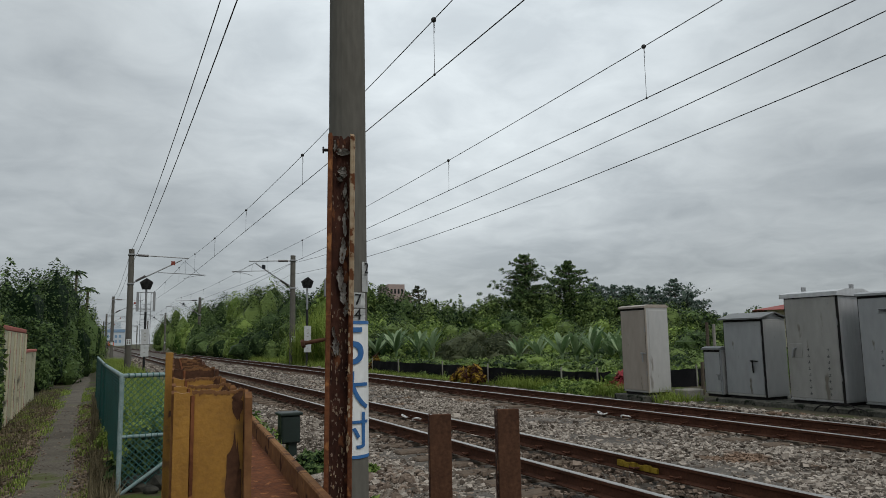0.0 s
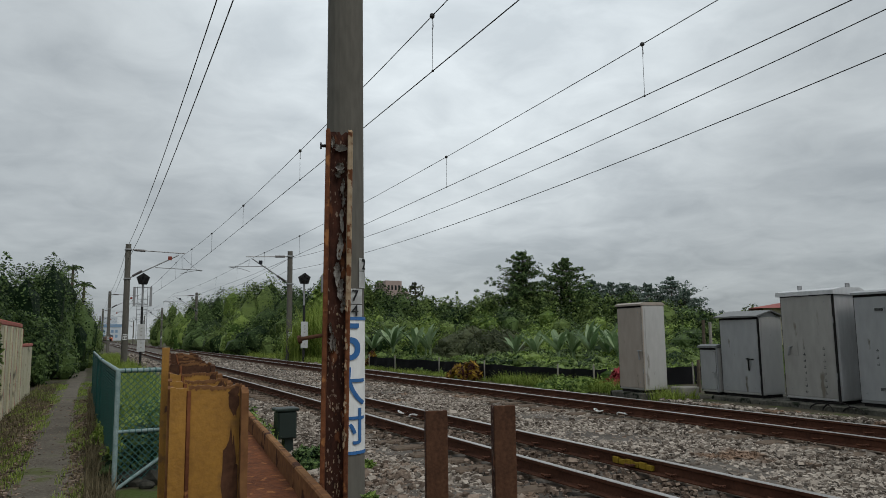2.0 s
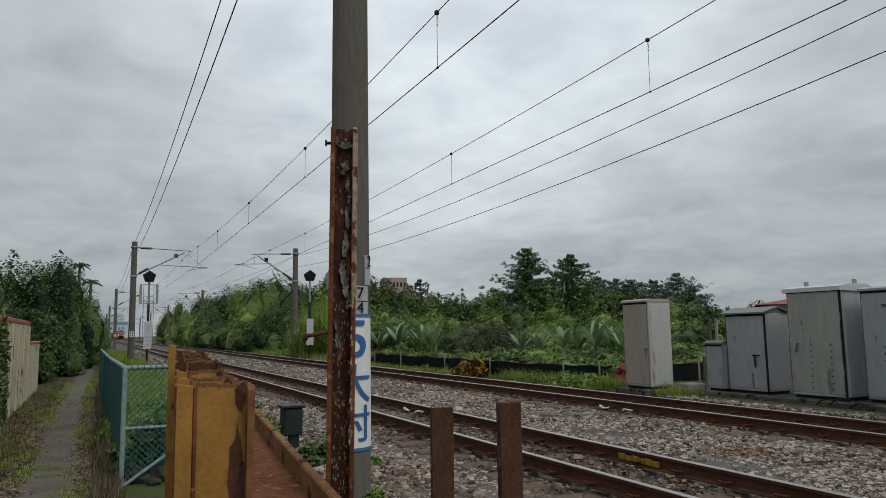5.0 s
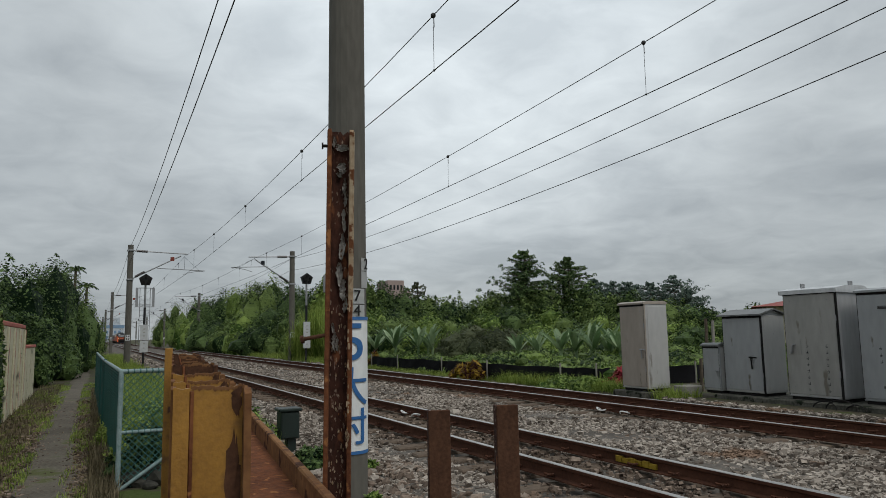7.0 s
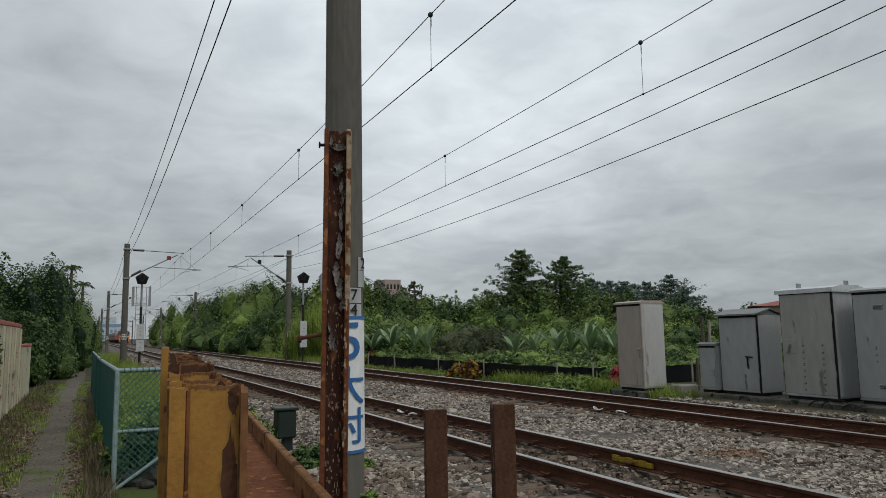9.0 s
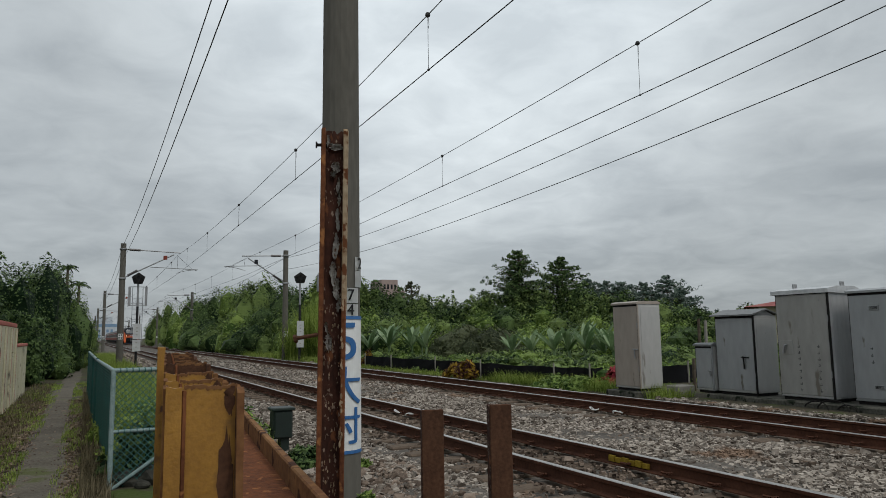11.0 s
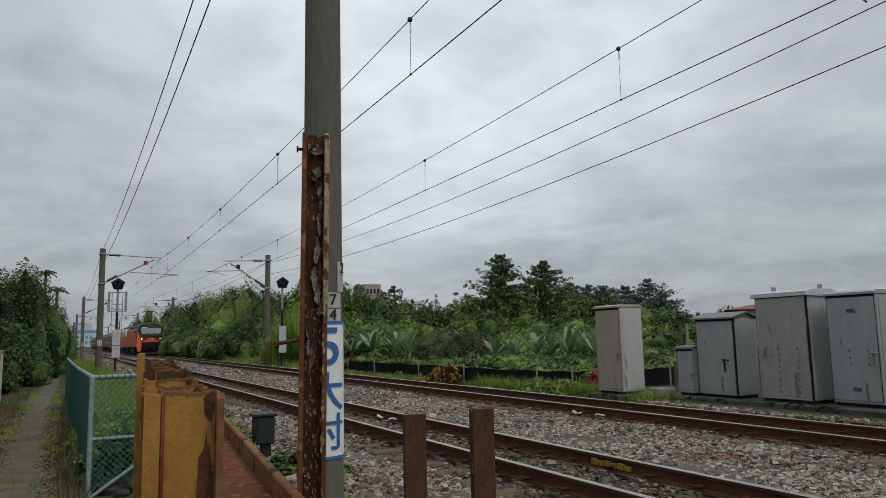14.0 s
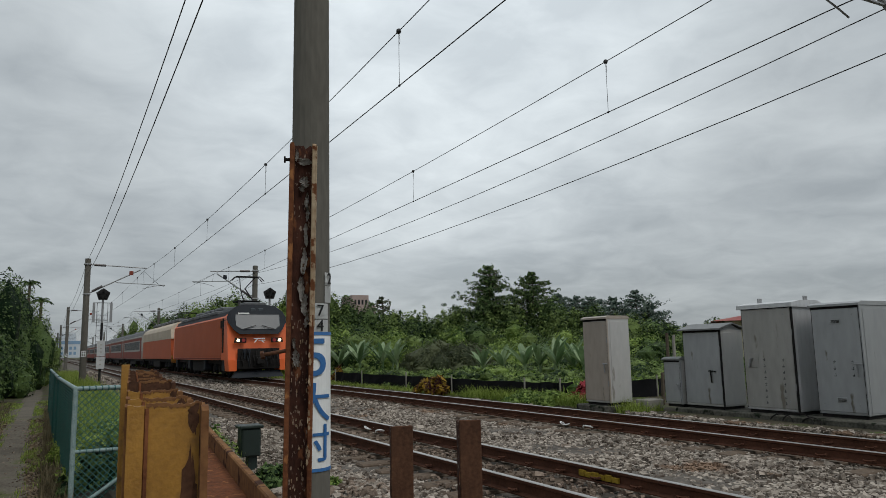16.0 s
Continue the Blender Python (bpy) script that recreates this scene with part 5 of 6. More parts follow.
def rusty_upright():
    ob = thing("rusty_channel_post", pose(0.778, 2.49, -0.35, -0.4, 0.62, -18.0), "tall rusted steel channel post with peeling grey paint", "steel post")
    H = 2.42
    j = jag(5, 60, -0.01, 0.006)
    web = [(-0.042 + 0.084 * i / 10, 0.03) for i in range(11)]
    part("web", plate_strip(B(), web, 0.01, 0, [H + j[i] for i in range(11)]), RUSTDARK, ob, "dark rusted back plate")
    for s in (-1, 1):
        fl = [(s * 0.041 + 0.003 * math.sin(i * 2), -0.02 + 0.05 * i / 5) for i in range(6)]
        split = 1.78 if s > 0 else H
        part("flange", plate_strip(B(), fl, 0.013, 0, [split + 0.04 * math.sin(i * 3) if s > 0 else H + j[20 + i] for i in range(6)]), RUST, ob)
        if s > 0:
            part("painted_flange", plate_strip(B(), [(x + 0.001, y) for x, y in fl], 0.015, 1.74, [H + j[28 + i] for i in range(6)]), CREAMRUST, ob, "flange with peeling cream paint")
    g = random.Random(11)
    # sheets of grey paint curling off: x, depth under the top, half width, half height
    sheets = [(0.004, 0.062, 0.026, 0.014), (-0.024, 0.04, 0.007, 0.022), (0.008, 0.14, 0.017, 0.02), (0.0, 0.165, 0.013, 0.013), (0.016, 0.21, 0.008, 0.03), (0.019, 0.26, 0.006, 0.03), (0.016, 0.34, 0.0085, 0.044), (0.009, 0.44, 0.0115, 0.05), (0.003, 0.545, 0.0125, 0.046), (0.015, 0.6, 0.011, 0.04), (0.022, 0.655, 0.009, 0.03), (-0.014, 0.79, 0.0095, 0.034), (-0.02, 0.74, 0.006, 0.02), (-0.004, 0.8, 0.006, 0.025)]
    for x, dz, w, h in sheets:
        bm, z = B(), H - dz
        rows = []
        for k in range(15):
            v = k / 7 - 1
            half = w * (1 - 0.7 * abs(v) ** 3) * g.uniform(0.5, 1.25)
            mid = x + w * 0.25 * math.sin(v * 2.2 + dz * 30)
            curl = 0.006 + 0.008 * abs(v) ** 2
            rows.append([bm.verts.new((mid + half * q, 0.021 - (curl if abs(q) > 0.9 else 0.001) - g.uniform(0, 0.003), z + h * v + g.uniform(-0.1, 0.1) * h * 0.4)) for q in (-1, -0.35, 0.35, 1)])
        for p, q in zip(rows[:-1], rows[1:]):
            for k in range(3):
                bm.faces.new((p[k], p[k + 1], q[k + 1], q[k]))
        bmesh.ops.solidify(bm, geom=bm.faces[:], thickness=0.0015)
        part("paint_flake", bm, FLAKE, ob)
    spots = [(g.uniform(-0.03, 0.03), g.uniform(0.9, 1.75), g.uniform(0.0015, 0.004), g.uniform(0.004, 0.013)) for k in range(46)]
    spots += [(0.036 + g.uniform(-0.004, 0.004), g.uniform(1.25, 1.78), g.uniform(0.003, 0.005), g.uniform(0.006, 0.016)) for k in range(26)]
    for x, z, w, h in spots:
        bm = B()
        ring = [bm.verts.new((x + w * g.uniform(0.5, 1.2) * math.cos(a), (0.0225 if abs(x) < 0.032 else -0.026) - g.uniform(0, 0.002), z + h * g.uniform(0.6, 1.15) * math.sin(a))) for a in [k * 6.2832 / 9 for k in range(9)]]
        bm.faces.new(ring)
        bmesh.ops.solidify(bm, geom=bm.faces[:], thickness=0.001)
        part("paint_flake", bm, CREAMRUST, ob)
    bm = rod(B(), (-0.04, 0.0, 1.655), (-0.125, 0.02, 1.64), 0.007, n=8)
    rod(bm, (-0.124, 0.02, 1.64), (-0.136, 0.021, 1.637), 0.015, n=6)
    part("bolt", bm, RUSTBROWN, ob)
    bm = rod(B(), (-0.04, 0.0, 2.36), (-0.065, 0.0, 2.36), 0.006, n=8)
    rod(bm, (-0.064, 0, 2.36), (-0.07, 0, 2.36), 0.013, n=6)
    part("bolt", bm, BLACK, ob)


def stub_posts():
    for x, y, top in ((1.43, 2.97, 0.955), (1.705, 2.825, 0.975)):
        ob = thing("rusty_stub_post", pose(x, y, -0.35, 0, 0, -20), "short brown rusted steel post", "steel post", "rusty stub posts")
        bm = box(B(), -0.05, 0.05, 0.0, 0.012, 0, top + 0.35, 0.003)
        part("front_plate", bm, RUSTBROWN, ob)
        part("side_plate", box(B(), -0.05, -0.038, 0.012, 0.09, 0, top + 0.345, 0.003), RUSTDARK, ob)
        part("side_plate", box(B(), 0.038, 0.05, 0.012, 0.09, 0, top + 0.345, 0.003), RUSTDARK, ob)


def chain_panel(a, b, z0, z1, parent, step=0.075, r=0.004):
    """Crossing wires between two upright lines."""
    a, b = Vector(a), Vector(b)
    ln, h = (b - a).length, z1 - z0
    d = (b - a) / ln
    bm = B()
    k = -h
    while k < ln:
        for up in (True, False):
            u0, u1 = max(k, 0), min(k + h, ln)
            if u1 - u0 > 0.01:
                w0, w1 = u0 - k, u1 - k
                p, q = a + d * u0, a + d * u1
                p.z, q.z = (z0 + w0, z0 + w1) if up else (z1 - w0, z1 - w1)
                rod(bm, p, q, r, n=3)
        k += step
    return part("wire_mesh", bm, GREENPVC, parent, "green coated diamond wire mesh")


def tube_mesh(pts, r):
    bm = B()
    for p, q in zip(pts[:-1], pts[1:]):
        rod(bm, p, q, r, n=10)
        ball(bm, q, r, 8)
    return bm


def fence():
    ob = thing("chain_link_fence", pose(0, 0, 0), "green chain-link fence with pale weathered tube rails", "fence")
    c, e, f1, f2 = (0.29, 8.84), (1.25, 8.84), (0.185, 13.4), (0.09, 21.7)
    for p in (c, e):
        part("post", rod(B(), (*p, -0.45), (*p, 0.95), 0.028, n=10), PALEPVC, ob)
    for p in (f1, (0.15, 15.6), f2):
        part("post", rod(B(), (*p, -0.45), (*p, 0.98), 0.028, n=10), GREENPVC, ob)
    part("top_rail", tube_mesh([(*e, 0.945), (*c, 0.945), (*f1, 0.945), (0.15, 15.6, 0.955), (*f2, 0.955)], 0.024), PALEPVC, ob)
    part("mid_rail", tube_mesh([(*e, 0.27), (*c, 0.27)], 0.02), PALEPVC, ob)
    part("brace", tube_mesh([(c[0], c[1] - 0.03, -0.36), (e[0], e[1] - 0.03, 0.3)], 0.02), PALEPVC, ob)
    bm = B()
    for k in range(1, 16):
        rod(bm, (c[0] + k * 0.064 - 0.006, c[1], 0.945), (c[0] + k * 0.064 + 0.006, c[1] + 0.004, 0.945), 0.03, n=8)
        rod(bm, (c[0] + k * 0.064 - 0.005, c[1], 0.27), (c[0] + k * 0.064 + 0.005, c[1] + 0.004, 0.27), 0.025, n=8)
    part("wire_ties", bm, GREENPVC, ob)["kind"] = "stuff"
    chain_panel((*c, 0), (*e, 0), -0.33, 0.94, ob, 0.07, 0.0048)
    chain_panel((*c, 0), (*f1, 0), -0.33, 0.94, ob)
    chain_panel((*f1, 0), (*f2, 0), -0.33, 0.94, ob, 0.11, 0.006)


def odds_and_ends():
    mark = thing("paint_mark", pose(0, 0, 0), "flaking yellow paint mark on a rail", "paint mark")
    for k in range(6):
        y = 6.32 - k * 0.105
        part("paint_dab", box(B(), TRACKS[0] + GAUGE - 0.046, TRACKS[0] + GAUGE - 0.012, y - 0.05, y + 0.045, -0.12, -0.055 - 0.012 * (k % 2), 0.003), YELLOWMARK, mark)
    for x, y, z, a in ((8.42, 10.7, -0.17, 20), (8.4, 9.97, -0.17, 100), (5.13, 12.2, -0.15, 40), (5.14, 11.6, -0.15, 150)):
        ob = thing("loose_clip", pose(x, y, z, 0, 15, a), "pale spare rail clip lying on the stones", "rail clip", "loose clips")
        bm = B()
        last = None
        for s in range(10):
            t = s / 9 * 5.2
            q = Vector((0.075 * math.cos(t), 0.065 * math.sin(t) - 0.008 * s, 0.05 + 0.03 * math.sin(t * 1.3)))
            if last:
                rod(bm, last, q, 0.011, n=6)
            last = q
        part("clip", bm, WHITE, ob)
    for x, y, h, m in ((14.9, 14.2, 1.9, BARK), (15.15, 14.2, 1.85, CONCRETE), (13.4, 13.0, 0.9, BARK)):
        ob = thing("garden_stake", pose(x, y, -0.3), "weathered upright garden stake behind the cabinets", "stake", "garden stakes")
        part("stake", rod(B(), (0, 0, -0.1), (0.03, 0, h), 0.045, 0.04, 8), m, ob)
    for i, (x, y, r) in enumerate(((0.5, 8.95, 0.15), (0.72, 8.98, 0.2), (1.0, 8.98, 0.19), (1.2, 8.96, 0.17), (0.42, 9.05, 0.14), (0.85, 8.75, 0.11), (1.15, 8.7, 0.13), (0.62, 8.7, 0.08))):
        ob = thing("rock", pose(x, y, -0.33 + r * 0.3), "rough grey rock at the fence foot", "rock", "rocks")
        bm = B()
        bmesh.ops.create_icosphere(bm, subdivisions=2, radius=r)
        for v in bm.verts:
            v.co *= 1 + 0.35 * noise.noise(v.co * 9 + Vector((i * 5, 0, 0)))
            v.co.z *= 0.75
        part("stone", bm, DARKCONC, ob)
    bush(12.7, 76.0, -0.3, 3.2, 2.5, 1.7, 3000, 0.1, DEADLEAF, 1300, "heap of dead brown branches by the line", "brushwood", "brushwood_heap", True)


def wall():
    ob = tagged(new("wall_west"), "stained cream plaster garden wall with faded red coping", "wall", kind="structure")
    a = part("wall_face", box(B(), -1.8, -1.62, 8.0, 21.25, -0.4, 1.62, 0.01), PLASTER, ob)
    part("coping", box(B(), -1.83, -1.6, 8.0, 21.28, 1.62, 1.72, 0.015), COPING, ob)
    part("wall_face", box(B(), -1.8, -1.62, 21.254, 25.3, -0.4, 1.12, 0.01), PLASTER, ob)
    part("coping", box(B(), -1.83, -1.6, 21.284, 25.33, 1.12, 1.2, 0.015), COPING, ob)
    for k in range(6):
        y = 14.6 + k * 1.3
        part("pilaster", box(B(), -1.62, -1.585, y, y + 0.25, -0.4, 1.6, 0.008), PLASTER, ob)
        part("red_line", box(B(), -1.585, -1.582, y + 0.21, y + 0.24, -0.35, 1.6), COPING, ob)


# ---- beyond the tracks ----
def garden():
    net = thing("shade_net_fence", pose(0, 0, 0), "low black shade-net fence on thin stakes", "fence")
    pts = [(12.1, 32.5), (12.0, 29.0), (12.2, 25.0), (11.95, 21.0), (12.1, 17.0), (12.6, 16.0), (13.4, 15.6), (15.5, 15.2), (18, 15)]
    for i, (p, q) in enumerate(zip(pts[:-1], pts[1:])):
        bm = B()
        n = 6
        prev = None
        for k in range(n + 1):
            u = k / n
            x, y = p[0] + (q[0] - p[0]) * u, p[1] + (q[1] - p[1]) * u
            o = 0.04 * math.sin(k * 2.1 + i)
            row = [bm.verts.new((x + o * w, y, z)) for z, w in ((-0.3, 0), (0.0, 1), (0.29 + 0.02 * math.sin(k * 1.7 + i * 2), 0.4))]
            if prev:
                for m in (0, 1):
                    bm.faces.new((prev[m], row[m], row[m + 1], prev[m + 1]))
            prev = row
        bmesh.ops.solidify(bm, geom=bm.faces[:], thickness=0.006)
        part("net", bm, NET, net)
        part("stake", rod(B(), (p[0] - 0.03, p[1], -0.35), (p[0] - 0.03, p[1], 0.42), 0.025, n=6), CONCRETE, net)
    g = random.Random(4)
    k = 0
    for j in range(7):
        for i in range(9):
            x, y = 13.6 + j * 2.0 + g.uniform(-0.5, 0.5), 16.5 + i * 2.6 + g.uniform(-0.7, 0.7)
            if y < 0.62 * x + 2.5:
                continue
            k += 1
            bush(x, y, -0.25, 2.6, 2.8, 0.62 + 0.06 * j + g.uniform(-0.12, 0.2), 2300, 0.055, (LEAF, LEAFBRIGHT, LEAF)[k % 3], 100 + k, "low sprawling garden vines with broad green leaves", "vine", "garden_vine", False, "garden vines", wild=0.3)


def plants():
    g = random.Random(9)
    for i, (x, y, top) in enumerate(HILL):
        blanket = i >= 14
        mat = (LEAF, LEAFDARK, LEAF, LEAFBRIGHT, LEAFDARK)[(i * 7) % 5]
        if blanket:
            mat = (LEAF, LEAFDARK, LEAF)[i % 3]
        h = (top + 0.3) * 1.14
        w = 6.5 if y > 60 else 5.2
        bush(x + g.uniform(0, 1.2), y + 1.5, -0.3, w, 5, h * 1.03, 7600, 0.1, mat, 300 + i, "dense green tree overgrown with creepers", "tree", "overgrown_tree", True, "trees beyond the tracks", wild=0.16 if blanket else 0.25, drape=20 if blanket else 0)
        if i > 1:
            bush(x * 0.93, y * 0.93 - 1, -0.3, w, 4.5, h * 0.6 * g.uniform(0.8, 1.1), 3900, 0.088, (LEAFDARK, LEAF, LEAFBRIGHT)[i % 3], 400 + i, "thick green scrub below the trees", "shrub", "shrub", True, "scrub beyond the tracks", wild=0.26, drape=8 if blanket else 0)
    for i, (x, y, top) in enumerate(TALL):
        tiered_tree(x, y, -0.3, top + 0.3, 2.9 - 0.45 * i, 0.42, 12, 15000, 0.068, LEAFDARK, 600 + i, "tall dark tree with tiered branches above the scrub", "tall_tree", "tall trees")
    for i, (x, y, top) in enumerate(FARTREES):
        tiered_tree(x, y, -0.3, top + 0.6, 3.6, 0.35, 10, 6000, 0.11, LEAFHAZE, 700 + i, "distant feathery conifer, its green paled and blued by painted haze", "distant_tree", "distant trees")
        bush(x + 1.5, y + 2, -0.3, 7.0, 5, (top + 0.4) * 0.8, 3600, 0.12, LEAFHAZE, 750 + i, "distant tree beyond the scrub, its green paled and blued by painted haze", "tree", "distant_tree", True, "distant trees", wild=0.22)
    tiered_tree(26.9, 60.3, -0.3, 6.5, 1.5, 0.65, 6, 700, 0.12, LEAFDRY, 690, "thin pale tree with sparse leaves above the scrub", "thin_tree", "tall trees")
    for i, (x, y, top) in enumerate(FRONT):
        dry = i in (4, 5)
        bush(x, y, -0.3, 4.2, 3.5, (top + 0.35) * 1.05, 5600, 0.05 if dry else 0.068, LEAFDRY if dry else (LEAFBRIGHT, LEAF)[i % 2], 800 + i, "brown twiggy half-dry shrub" if dry else "leafy green shrub at the garden's edge", "shrub", "shrub", True, "garden shrubs", wild=0.14 if dry else 0.24, long=2.6 if dry else 1.6)
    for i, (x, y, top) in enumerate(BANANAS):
        banana(x, y, -0.3, (top + 0.3) * 0.9, 900 + i, 10)
    for i, (x, y, top, mat) in enumerate(((12.4, 33.0, 0.75, CROTON), (11.5, 21.2, 0.66, CROTON), (11.5, 22.1, 0.5, CROTON), (12.75, 15.1, 0.6, PINK))):
        bush(x, y, -0.25, 0.9 if mat == CROTON else 0.6, 0.8, top + (0.02 if mat == CROTON else 0.0), 520, 0.062, mat, 950 + i, "croton shrub with red and yellow leaves", "shrub", "croton_shrub", False, "croton shrubs", shrink=0.5, long=3.2)
    for i, (x, y, h) in enumerate(((12.6, 46.5, 1.5), (13.4, 45.0, 2.0), (13.6, 42.5, 1.75), (14.2, 47.5, 2.2))):
        grass_patch("reed_clump", 2600, x - 0.9, x + 0.9, y - 1.2, y + 1.2, h, GRASS, -0.28, 970 + i, None, "tall yellow-green reed grass clump", 0.3)
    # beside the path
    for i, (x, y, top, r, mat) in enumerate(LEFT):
        bush(x - r, y, -0.35, 2 * r * 1.1, 2 * r * 1.5, (top + 0.35) * 1.17, int(4900 * r + 3700), 0.058, mat, 1000 + i, "dense green tree leaning over the footpath", "tree", "path_tree", True, "trees beside the path", wild=0.22)
    bush(-1.62, 15.6, -0.35, 0.3, 2.6, 2.15, 2200, 0.05, LEAF, 1050, "green creeper hanging over the garden wall", "creeper", "wall_creeper", False)
    palm(-1.2, 46.0, -0.35, 5.75, 3)
    palm(-0.6, 47.5, -0.35, 4.9, 4)


def grasses():
    def tufts(x, y):
        return np.sin(x * 5 + y * 1.1) + np.sin(x * 13 - y * 3.3) + rng.normal(0, 0.7, len(x)) > 0.5
    grass_patch("grass", 30000, -1.6, -0.66, 6, 30, 0.05, GRASS, -0.34, 21, tufts, "short green grass beside the path")
    grass_patch("grass", 20000, -0.3, 0.25, 6, 30, 0.05, GRASS, -0.34, 22, tufts, "short grass between path and fence")
    grass_patch("dry_grass", 5000, -1.65, -0.95, 6, 30, 0.09, DRYGRASS, -0.34, 23, None, "dry straw at the foot of the wall")
    grass_patch("dry_grass", 7000, 0.0, 0.28, 6, 25, 0.17, DRYGRASS, -0.34, 24, None, "dry straw along the fence")
    grass_patch("weeds", 15000, 0.35, 2.3, 9.2, 30, 0.22, GRASS, -0.34, 25, None, "bright weeds behind the fence", 0.5)
    grass_patch("weeds", 9000, 0.6, 2.4, 28, 75, 0.3, GRASS, -0.34, 26, None, "pale grass along the line")
    grass_patch("weeds", 13000, 11.6, 12.3, 11.9, 40, 0.13, GRASS, -0.26, 27, None, "bright green grass in front of the cabinets", 0.5)
    grass_patch("weeds", 5000, 11.65, 12.25, 13.9, 20, 0.24, GRASS, -0.25, 31, None, "bright weeds in front of the shade net", 0.6)
    grass_patch("weeds", 900, 11.5, 12.3, 11.9, 12.8, 0.2, GRASS, -0.25, 32, None, "bright weeds beside the cable pit", 0.6)
    grass_patch("weeds", 16000, 11.5, 13.5, 38, 110, 0.3, GRASS, -0.26, 28, None, "grass verge beyond the tracks", 0.5)
    g = random.Random(77)
    for k in range(16):
        x, y = 0.55 + 0.45 * (k % 4) + g.uniform(-0.1, 0.1), 10.2 + 1.5 * (k // 4) + g.uniform(-0.4, 0.4)
        bush(x, y, -0.34, 0.8, 1.1, 0.62 + g.uniform(-0.1, 0.12), 1500, 0.03, (GRASS, LEAFBRIGHT)[k % 2], 1150 + k, "pale green flowering weeds behind the fence", "weed", "weed_clump", False, "weed clumps", wild=0.3)
    for i, (x, y, w, h) in enumerate(((0.58, 9.3, 0.8, 0.66), (0.95, 9.3, 0.8, 0.7), (1.35, 9.35, 0.8, 0.66), (2.6, 8.9, 0.7, 0.3), (2.9, 7.9, 0.35, 0.2), (11.6, 16.4, 1.2, 0.55), (11.7, 15.4, 1.0, 0.5), (2.3, 6.25, 0.3, 0.2))):
        bush(x, y, -0.34, w, w, h, 2200, 0.04, LEAFDARK if i < 4 else LEAFBRIGHT, 1100 + i, "low leafy weed clump", "weed", "weed_clump", False, "weed clumps")


def far_buildings():
    ob = thing("station_building", pose(13, 790, -0.35), "distant white and blue industrial building", "building")
    part("wall", box(B(), -12, 14, 0, 30, 0, 15), HAZEWALL, ob)
    part("upper_storey", box(B(), -5, 10, 2, 25, 15, 24), HAZEWALL, ob)
    part("blue_band", box(B(), -12.2, 14.2, -0.3, 30, 13.5, 16.5), HAZEBLUE, ob)
    for i in range(6):
        for z in (3, 8):
            part("window", box(B(), -10.5 + i * 3.8, -8.3 + i * 3.8, -0.15, 0.0, z, z + 3), HAZEBLUE, ob)
    ob = thing("apartment_building", pose(57.2, 139, -0.35), "distant brown apartment block above the trees", "building")
    part("wall", box(B(), -1.9, 1.8, 0, 6, 0, 13.2), BRICKFAR, ob)
    part("annexe", box(B(), 1.8, 4.0, 1, 6, 0, 11.0), BRICKFAR, ob)
    for i in range(4):
        part("window", box(B(), -1.4 + i * 0.8, -1.0 + i * 0.8, -0.05, 0.0, 11.2, 12.2), PANE, ob)
    ob = thing("house", pose(32.0, 27.2, -0.35, 0, 0, -50), "house with a red sheet roof behind the cabinets", "house")
    part("wall", box(B(), 0.6, 14, 0.6, 6, 0, 2.86), PLASTER, ob)
    bm = B()
    eave = [bm.verts.new(q) for q in ((0, 0, 2.85), (14.6, 0, 2.85), (14.6, 6.6, 2.85), (0, 6.6, 2.85))]
    waist = [bm.verts.new(q) for q in ((1.6, 1.6, 3.15), (13.0, 1.6, 3.15), (13.0, 5.0, 3.15), (1.6, 5.0, 3.15))]
    ridge = [bm.verts.new(q) for q in ((2.6, 3.3, 3.6), (12.0, 3.3, 3.6))]
    for i in range(4):
        bm.faces.new((eave[i], eave[(i + 1) % 4], waist[(i + 1) % 4], waist[i]))
    bm.faces.new((waist[0], waist[1], ridge[1], ridge[0]))
    bm.faces.new((waist[2], waist[3], ridge[0], ridge[1]))
    bm.faces.new((waist[1], waist[2], ridge[1]))
    bm.faces.new((waist[3], waist[0], ridge[0]))
    bm.faces.new(eave[::-1])
    part("roof", bm, ROOFRED, ob, "red hipped sheet roof")
    for i in range(3):
        part("window", box(B(), 2.5 + i * 4, 3.9 + i * 4, 0.55, 0.6, 1.1, 2.2), PANE, ob)
    tank = part("roof_tank", box(B(), 2.6, 3.4, 0.8, 1.6, 3.1, 3.6, 0.05), CREAM, ob)


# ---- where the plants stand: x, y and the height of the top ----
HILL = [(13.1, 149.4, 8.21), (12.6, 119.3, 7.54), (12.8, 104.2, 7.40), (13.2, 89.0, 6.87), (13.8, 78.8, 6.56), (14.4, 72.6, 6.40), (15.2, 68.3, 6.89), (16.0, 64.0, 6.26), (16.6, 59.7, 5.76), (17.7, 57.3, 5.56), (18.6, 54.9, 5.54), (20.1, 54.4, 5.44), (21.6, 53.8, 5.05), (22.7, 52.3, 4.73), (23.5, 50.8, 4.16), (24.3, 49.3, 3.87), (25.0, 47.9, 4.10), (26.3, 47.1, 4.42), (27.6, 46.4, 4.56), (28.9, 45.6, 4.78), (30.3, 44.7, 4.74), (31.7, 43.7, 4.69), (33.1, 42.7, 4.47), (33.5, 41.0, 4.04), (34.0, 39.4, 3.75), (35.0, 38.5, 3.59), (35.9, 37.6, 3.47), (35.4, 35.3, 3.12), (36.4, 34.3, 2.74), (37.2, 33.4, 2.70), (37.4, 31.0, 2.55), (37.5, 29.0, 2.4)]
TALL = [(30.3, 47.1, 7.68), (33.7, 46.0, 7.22)]
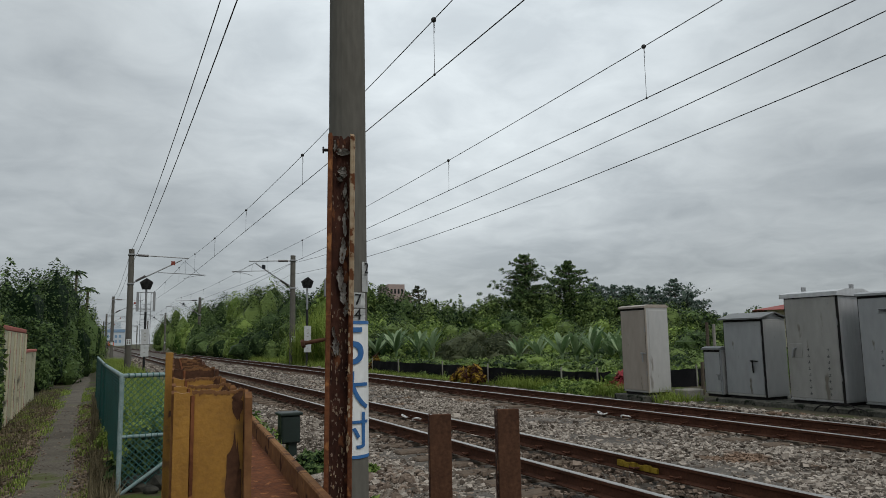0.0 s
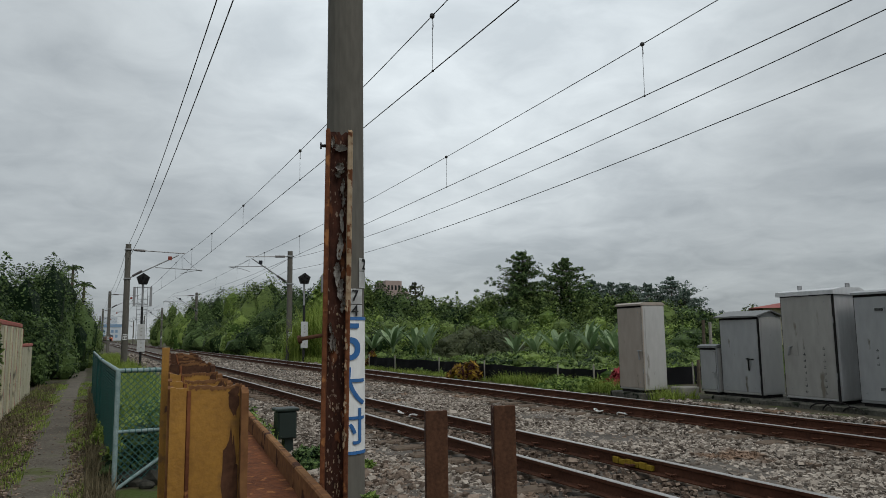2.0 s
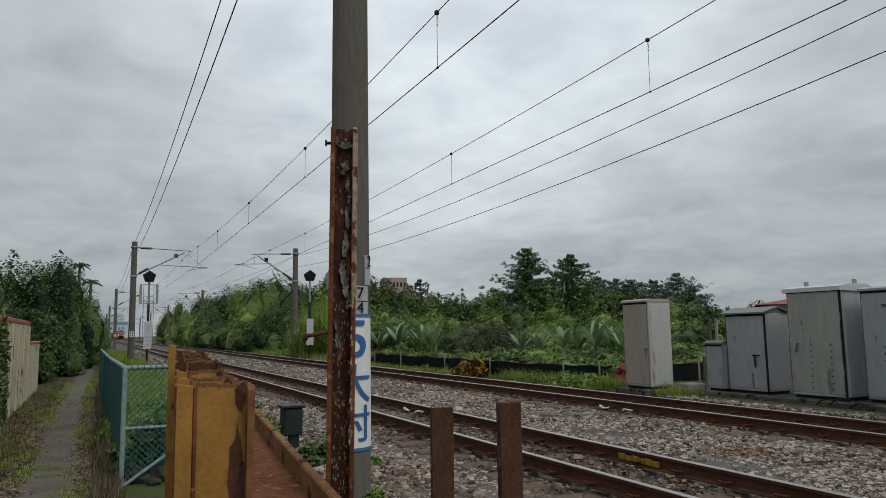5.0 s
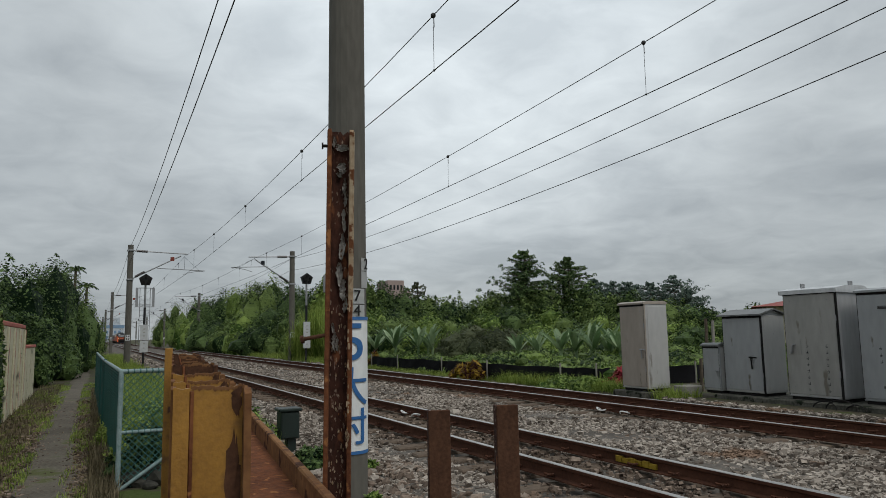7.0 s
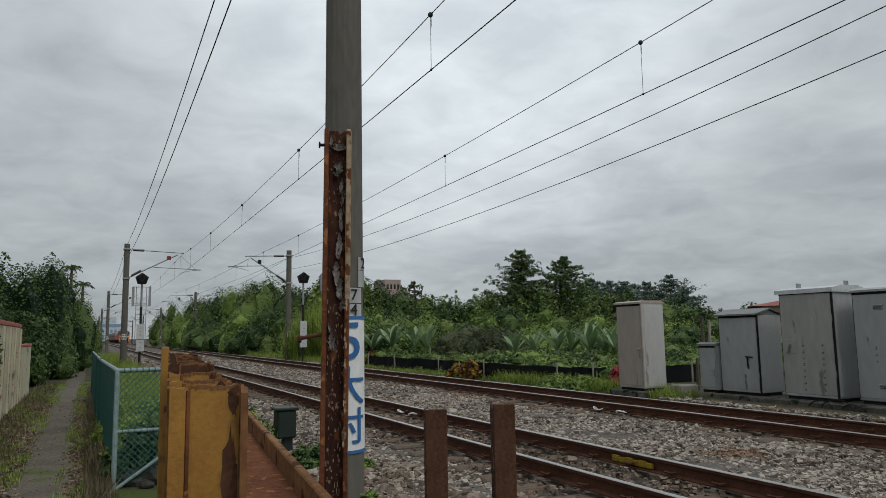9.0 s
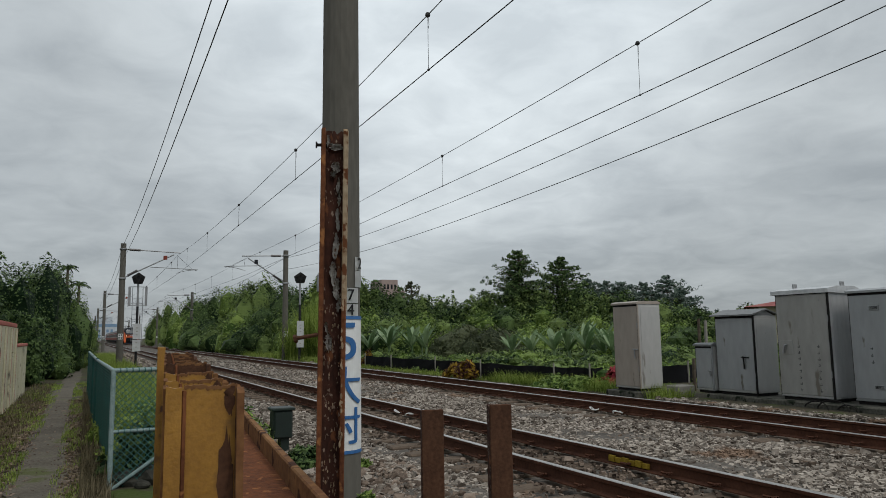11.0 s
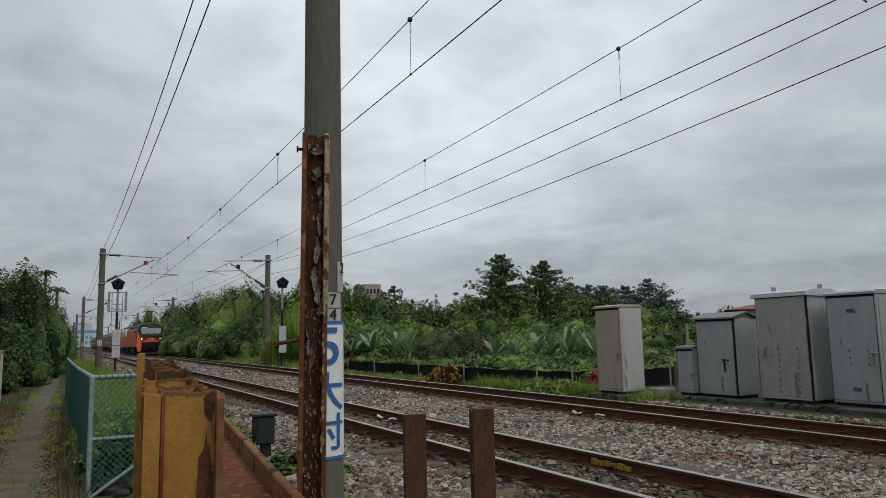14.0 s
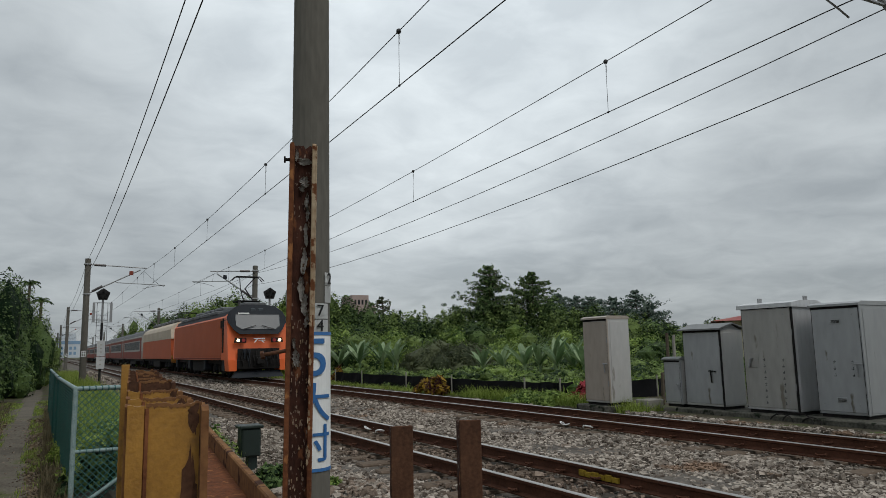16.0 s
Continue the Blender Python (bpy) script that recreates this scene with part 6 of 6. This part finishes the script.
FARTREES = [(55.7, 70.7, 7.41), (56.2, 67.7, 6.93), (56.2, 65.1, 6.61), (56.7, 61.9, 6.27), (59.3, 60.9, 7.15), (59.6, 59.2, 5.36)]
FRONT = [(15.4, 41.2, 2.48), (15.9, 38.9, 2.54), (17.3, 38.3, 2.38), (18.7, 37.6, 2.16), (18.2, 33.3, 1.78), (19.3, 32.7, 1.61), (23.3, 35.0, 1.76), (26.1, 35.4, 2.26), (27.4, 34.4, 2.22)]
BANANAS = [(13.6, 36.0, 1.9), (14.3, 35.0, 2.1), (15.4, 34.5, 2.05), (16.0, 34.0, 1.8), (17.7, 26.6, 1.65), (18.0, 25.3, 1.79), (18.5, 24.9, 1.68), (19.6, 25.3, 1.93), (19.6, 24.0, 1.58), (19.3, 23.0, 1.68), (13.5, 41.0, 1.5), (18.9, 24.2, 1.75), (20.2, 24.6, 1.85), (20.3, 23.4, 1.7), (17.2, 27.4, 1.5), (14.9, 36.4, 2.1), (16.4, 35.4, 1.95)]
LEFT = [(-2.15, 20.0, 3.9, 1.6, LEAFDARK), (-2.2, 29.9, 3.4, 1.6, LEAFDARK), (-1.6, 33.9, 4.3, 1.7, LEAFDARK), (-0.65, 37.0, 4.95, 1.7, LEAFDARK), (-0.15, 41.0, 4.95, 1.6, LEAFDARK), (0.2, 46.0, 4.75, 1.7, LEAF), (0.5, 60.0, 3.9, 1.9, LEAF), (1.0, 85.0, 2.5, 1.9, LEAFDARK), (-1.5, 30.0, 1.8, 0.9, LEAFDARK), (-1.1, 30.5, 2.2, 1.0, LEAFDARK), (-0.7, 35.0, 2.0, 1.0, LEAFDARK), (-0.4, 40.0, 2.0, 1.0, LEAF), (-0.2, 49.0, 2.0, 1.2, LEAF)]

ground()
for number, offset in enumerate(TRACKS):
    track(number, offset)
near_mast()
for y_ in MASTS_NEAR[1:]:
    mast(1.87, y_, 7.25, 3.2, 5.43)
for y_ in MASTS_FAR:
    mast(11.75, y_, 7.0, -2.68, 5.55)
catenary(MASTS_NEAR, (4.64, 5.12), (5.47, 5.40), (6.456, 6.644), 0.387, 5, 0.37)
catenary(MASTS_FAR, (9.05, 9.25), (5.74, 5.34), (6.838, 6.45), 0.29, 5, 0.555)


def line_wire(name, supports, x0, x1, z0, z1, sag, r, label):
    """A wire along the masts; x, z at the first and at all later ones."""
    rows = [(x0, supports[0] - 50 + 50 * k / 12, z0 - 4 * sag * k / 12 * (1 - k / 12)) for k in range(12)]
    for i, (a, b) in enumerate(zip(supports[:-1], supports[1:])):
        xa, za = (x0, z0) if i == 0 else (x1, z1)
        rows += [(xa + (x1 - xa) * k / 12, a + (b - a) * k / 12, za + (z1 - za) * k / 12 - 4 * sag * k / 12 * (1 - k / 12)) for k in range(12)]
    sag_wire(name, rows, r, label)


line_wire("feeder_wire", MASTS_FAR, 11.56, 11.65, 6.637, 6.472, 0.574, 0.0095, "dark feeder wire along the far masts")
line_wire("earth_wire", MASTS_FAR, 11.57, 11.61, 5.909, 5.705, 0.58, 0.0095, "dark earth wire along the far masts")
line_wire("feeder_wire", MASTS_NEAR, 1.84, 1.813, 7.968, 7.064, 0.542, 0.0115, "dark feeder wire along the near masts")
line_wire("earth_wire", MASTS_NEAR, 1.883, 1.854, 7.163, 6.232, 0.487, 0.0115, "dark earth wire along the near masts")
signal_post(2.6, 45.0, -0.3, True)
signal_post(11.62, 42.7, -0.25, False)
train()
cabinets()
green_box()
barrier()
rusty_upright()
stub_posts()
fence()
wall()
far_buildings()
odds_and_ends()
plants()
garden()
grasses()
ballast()
motions()
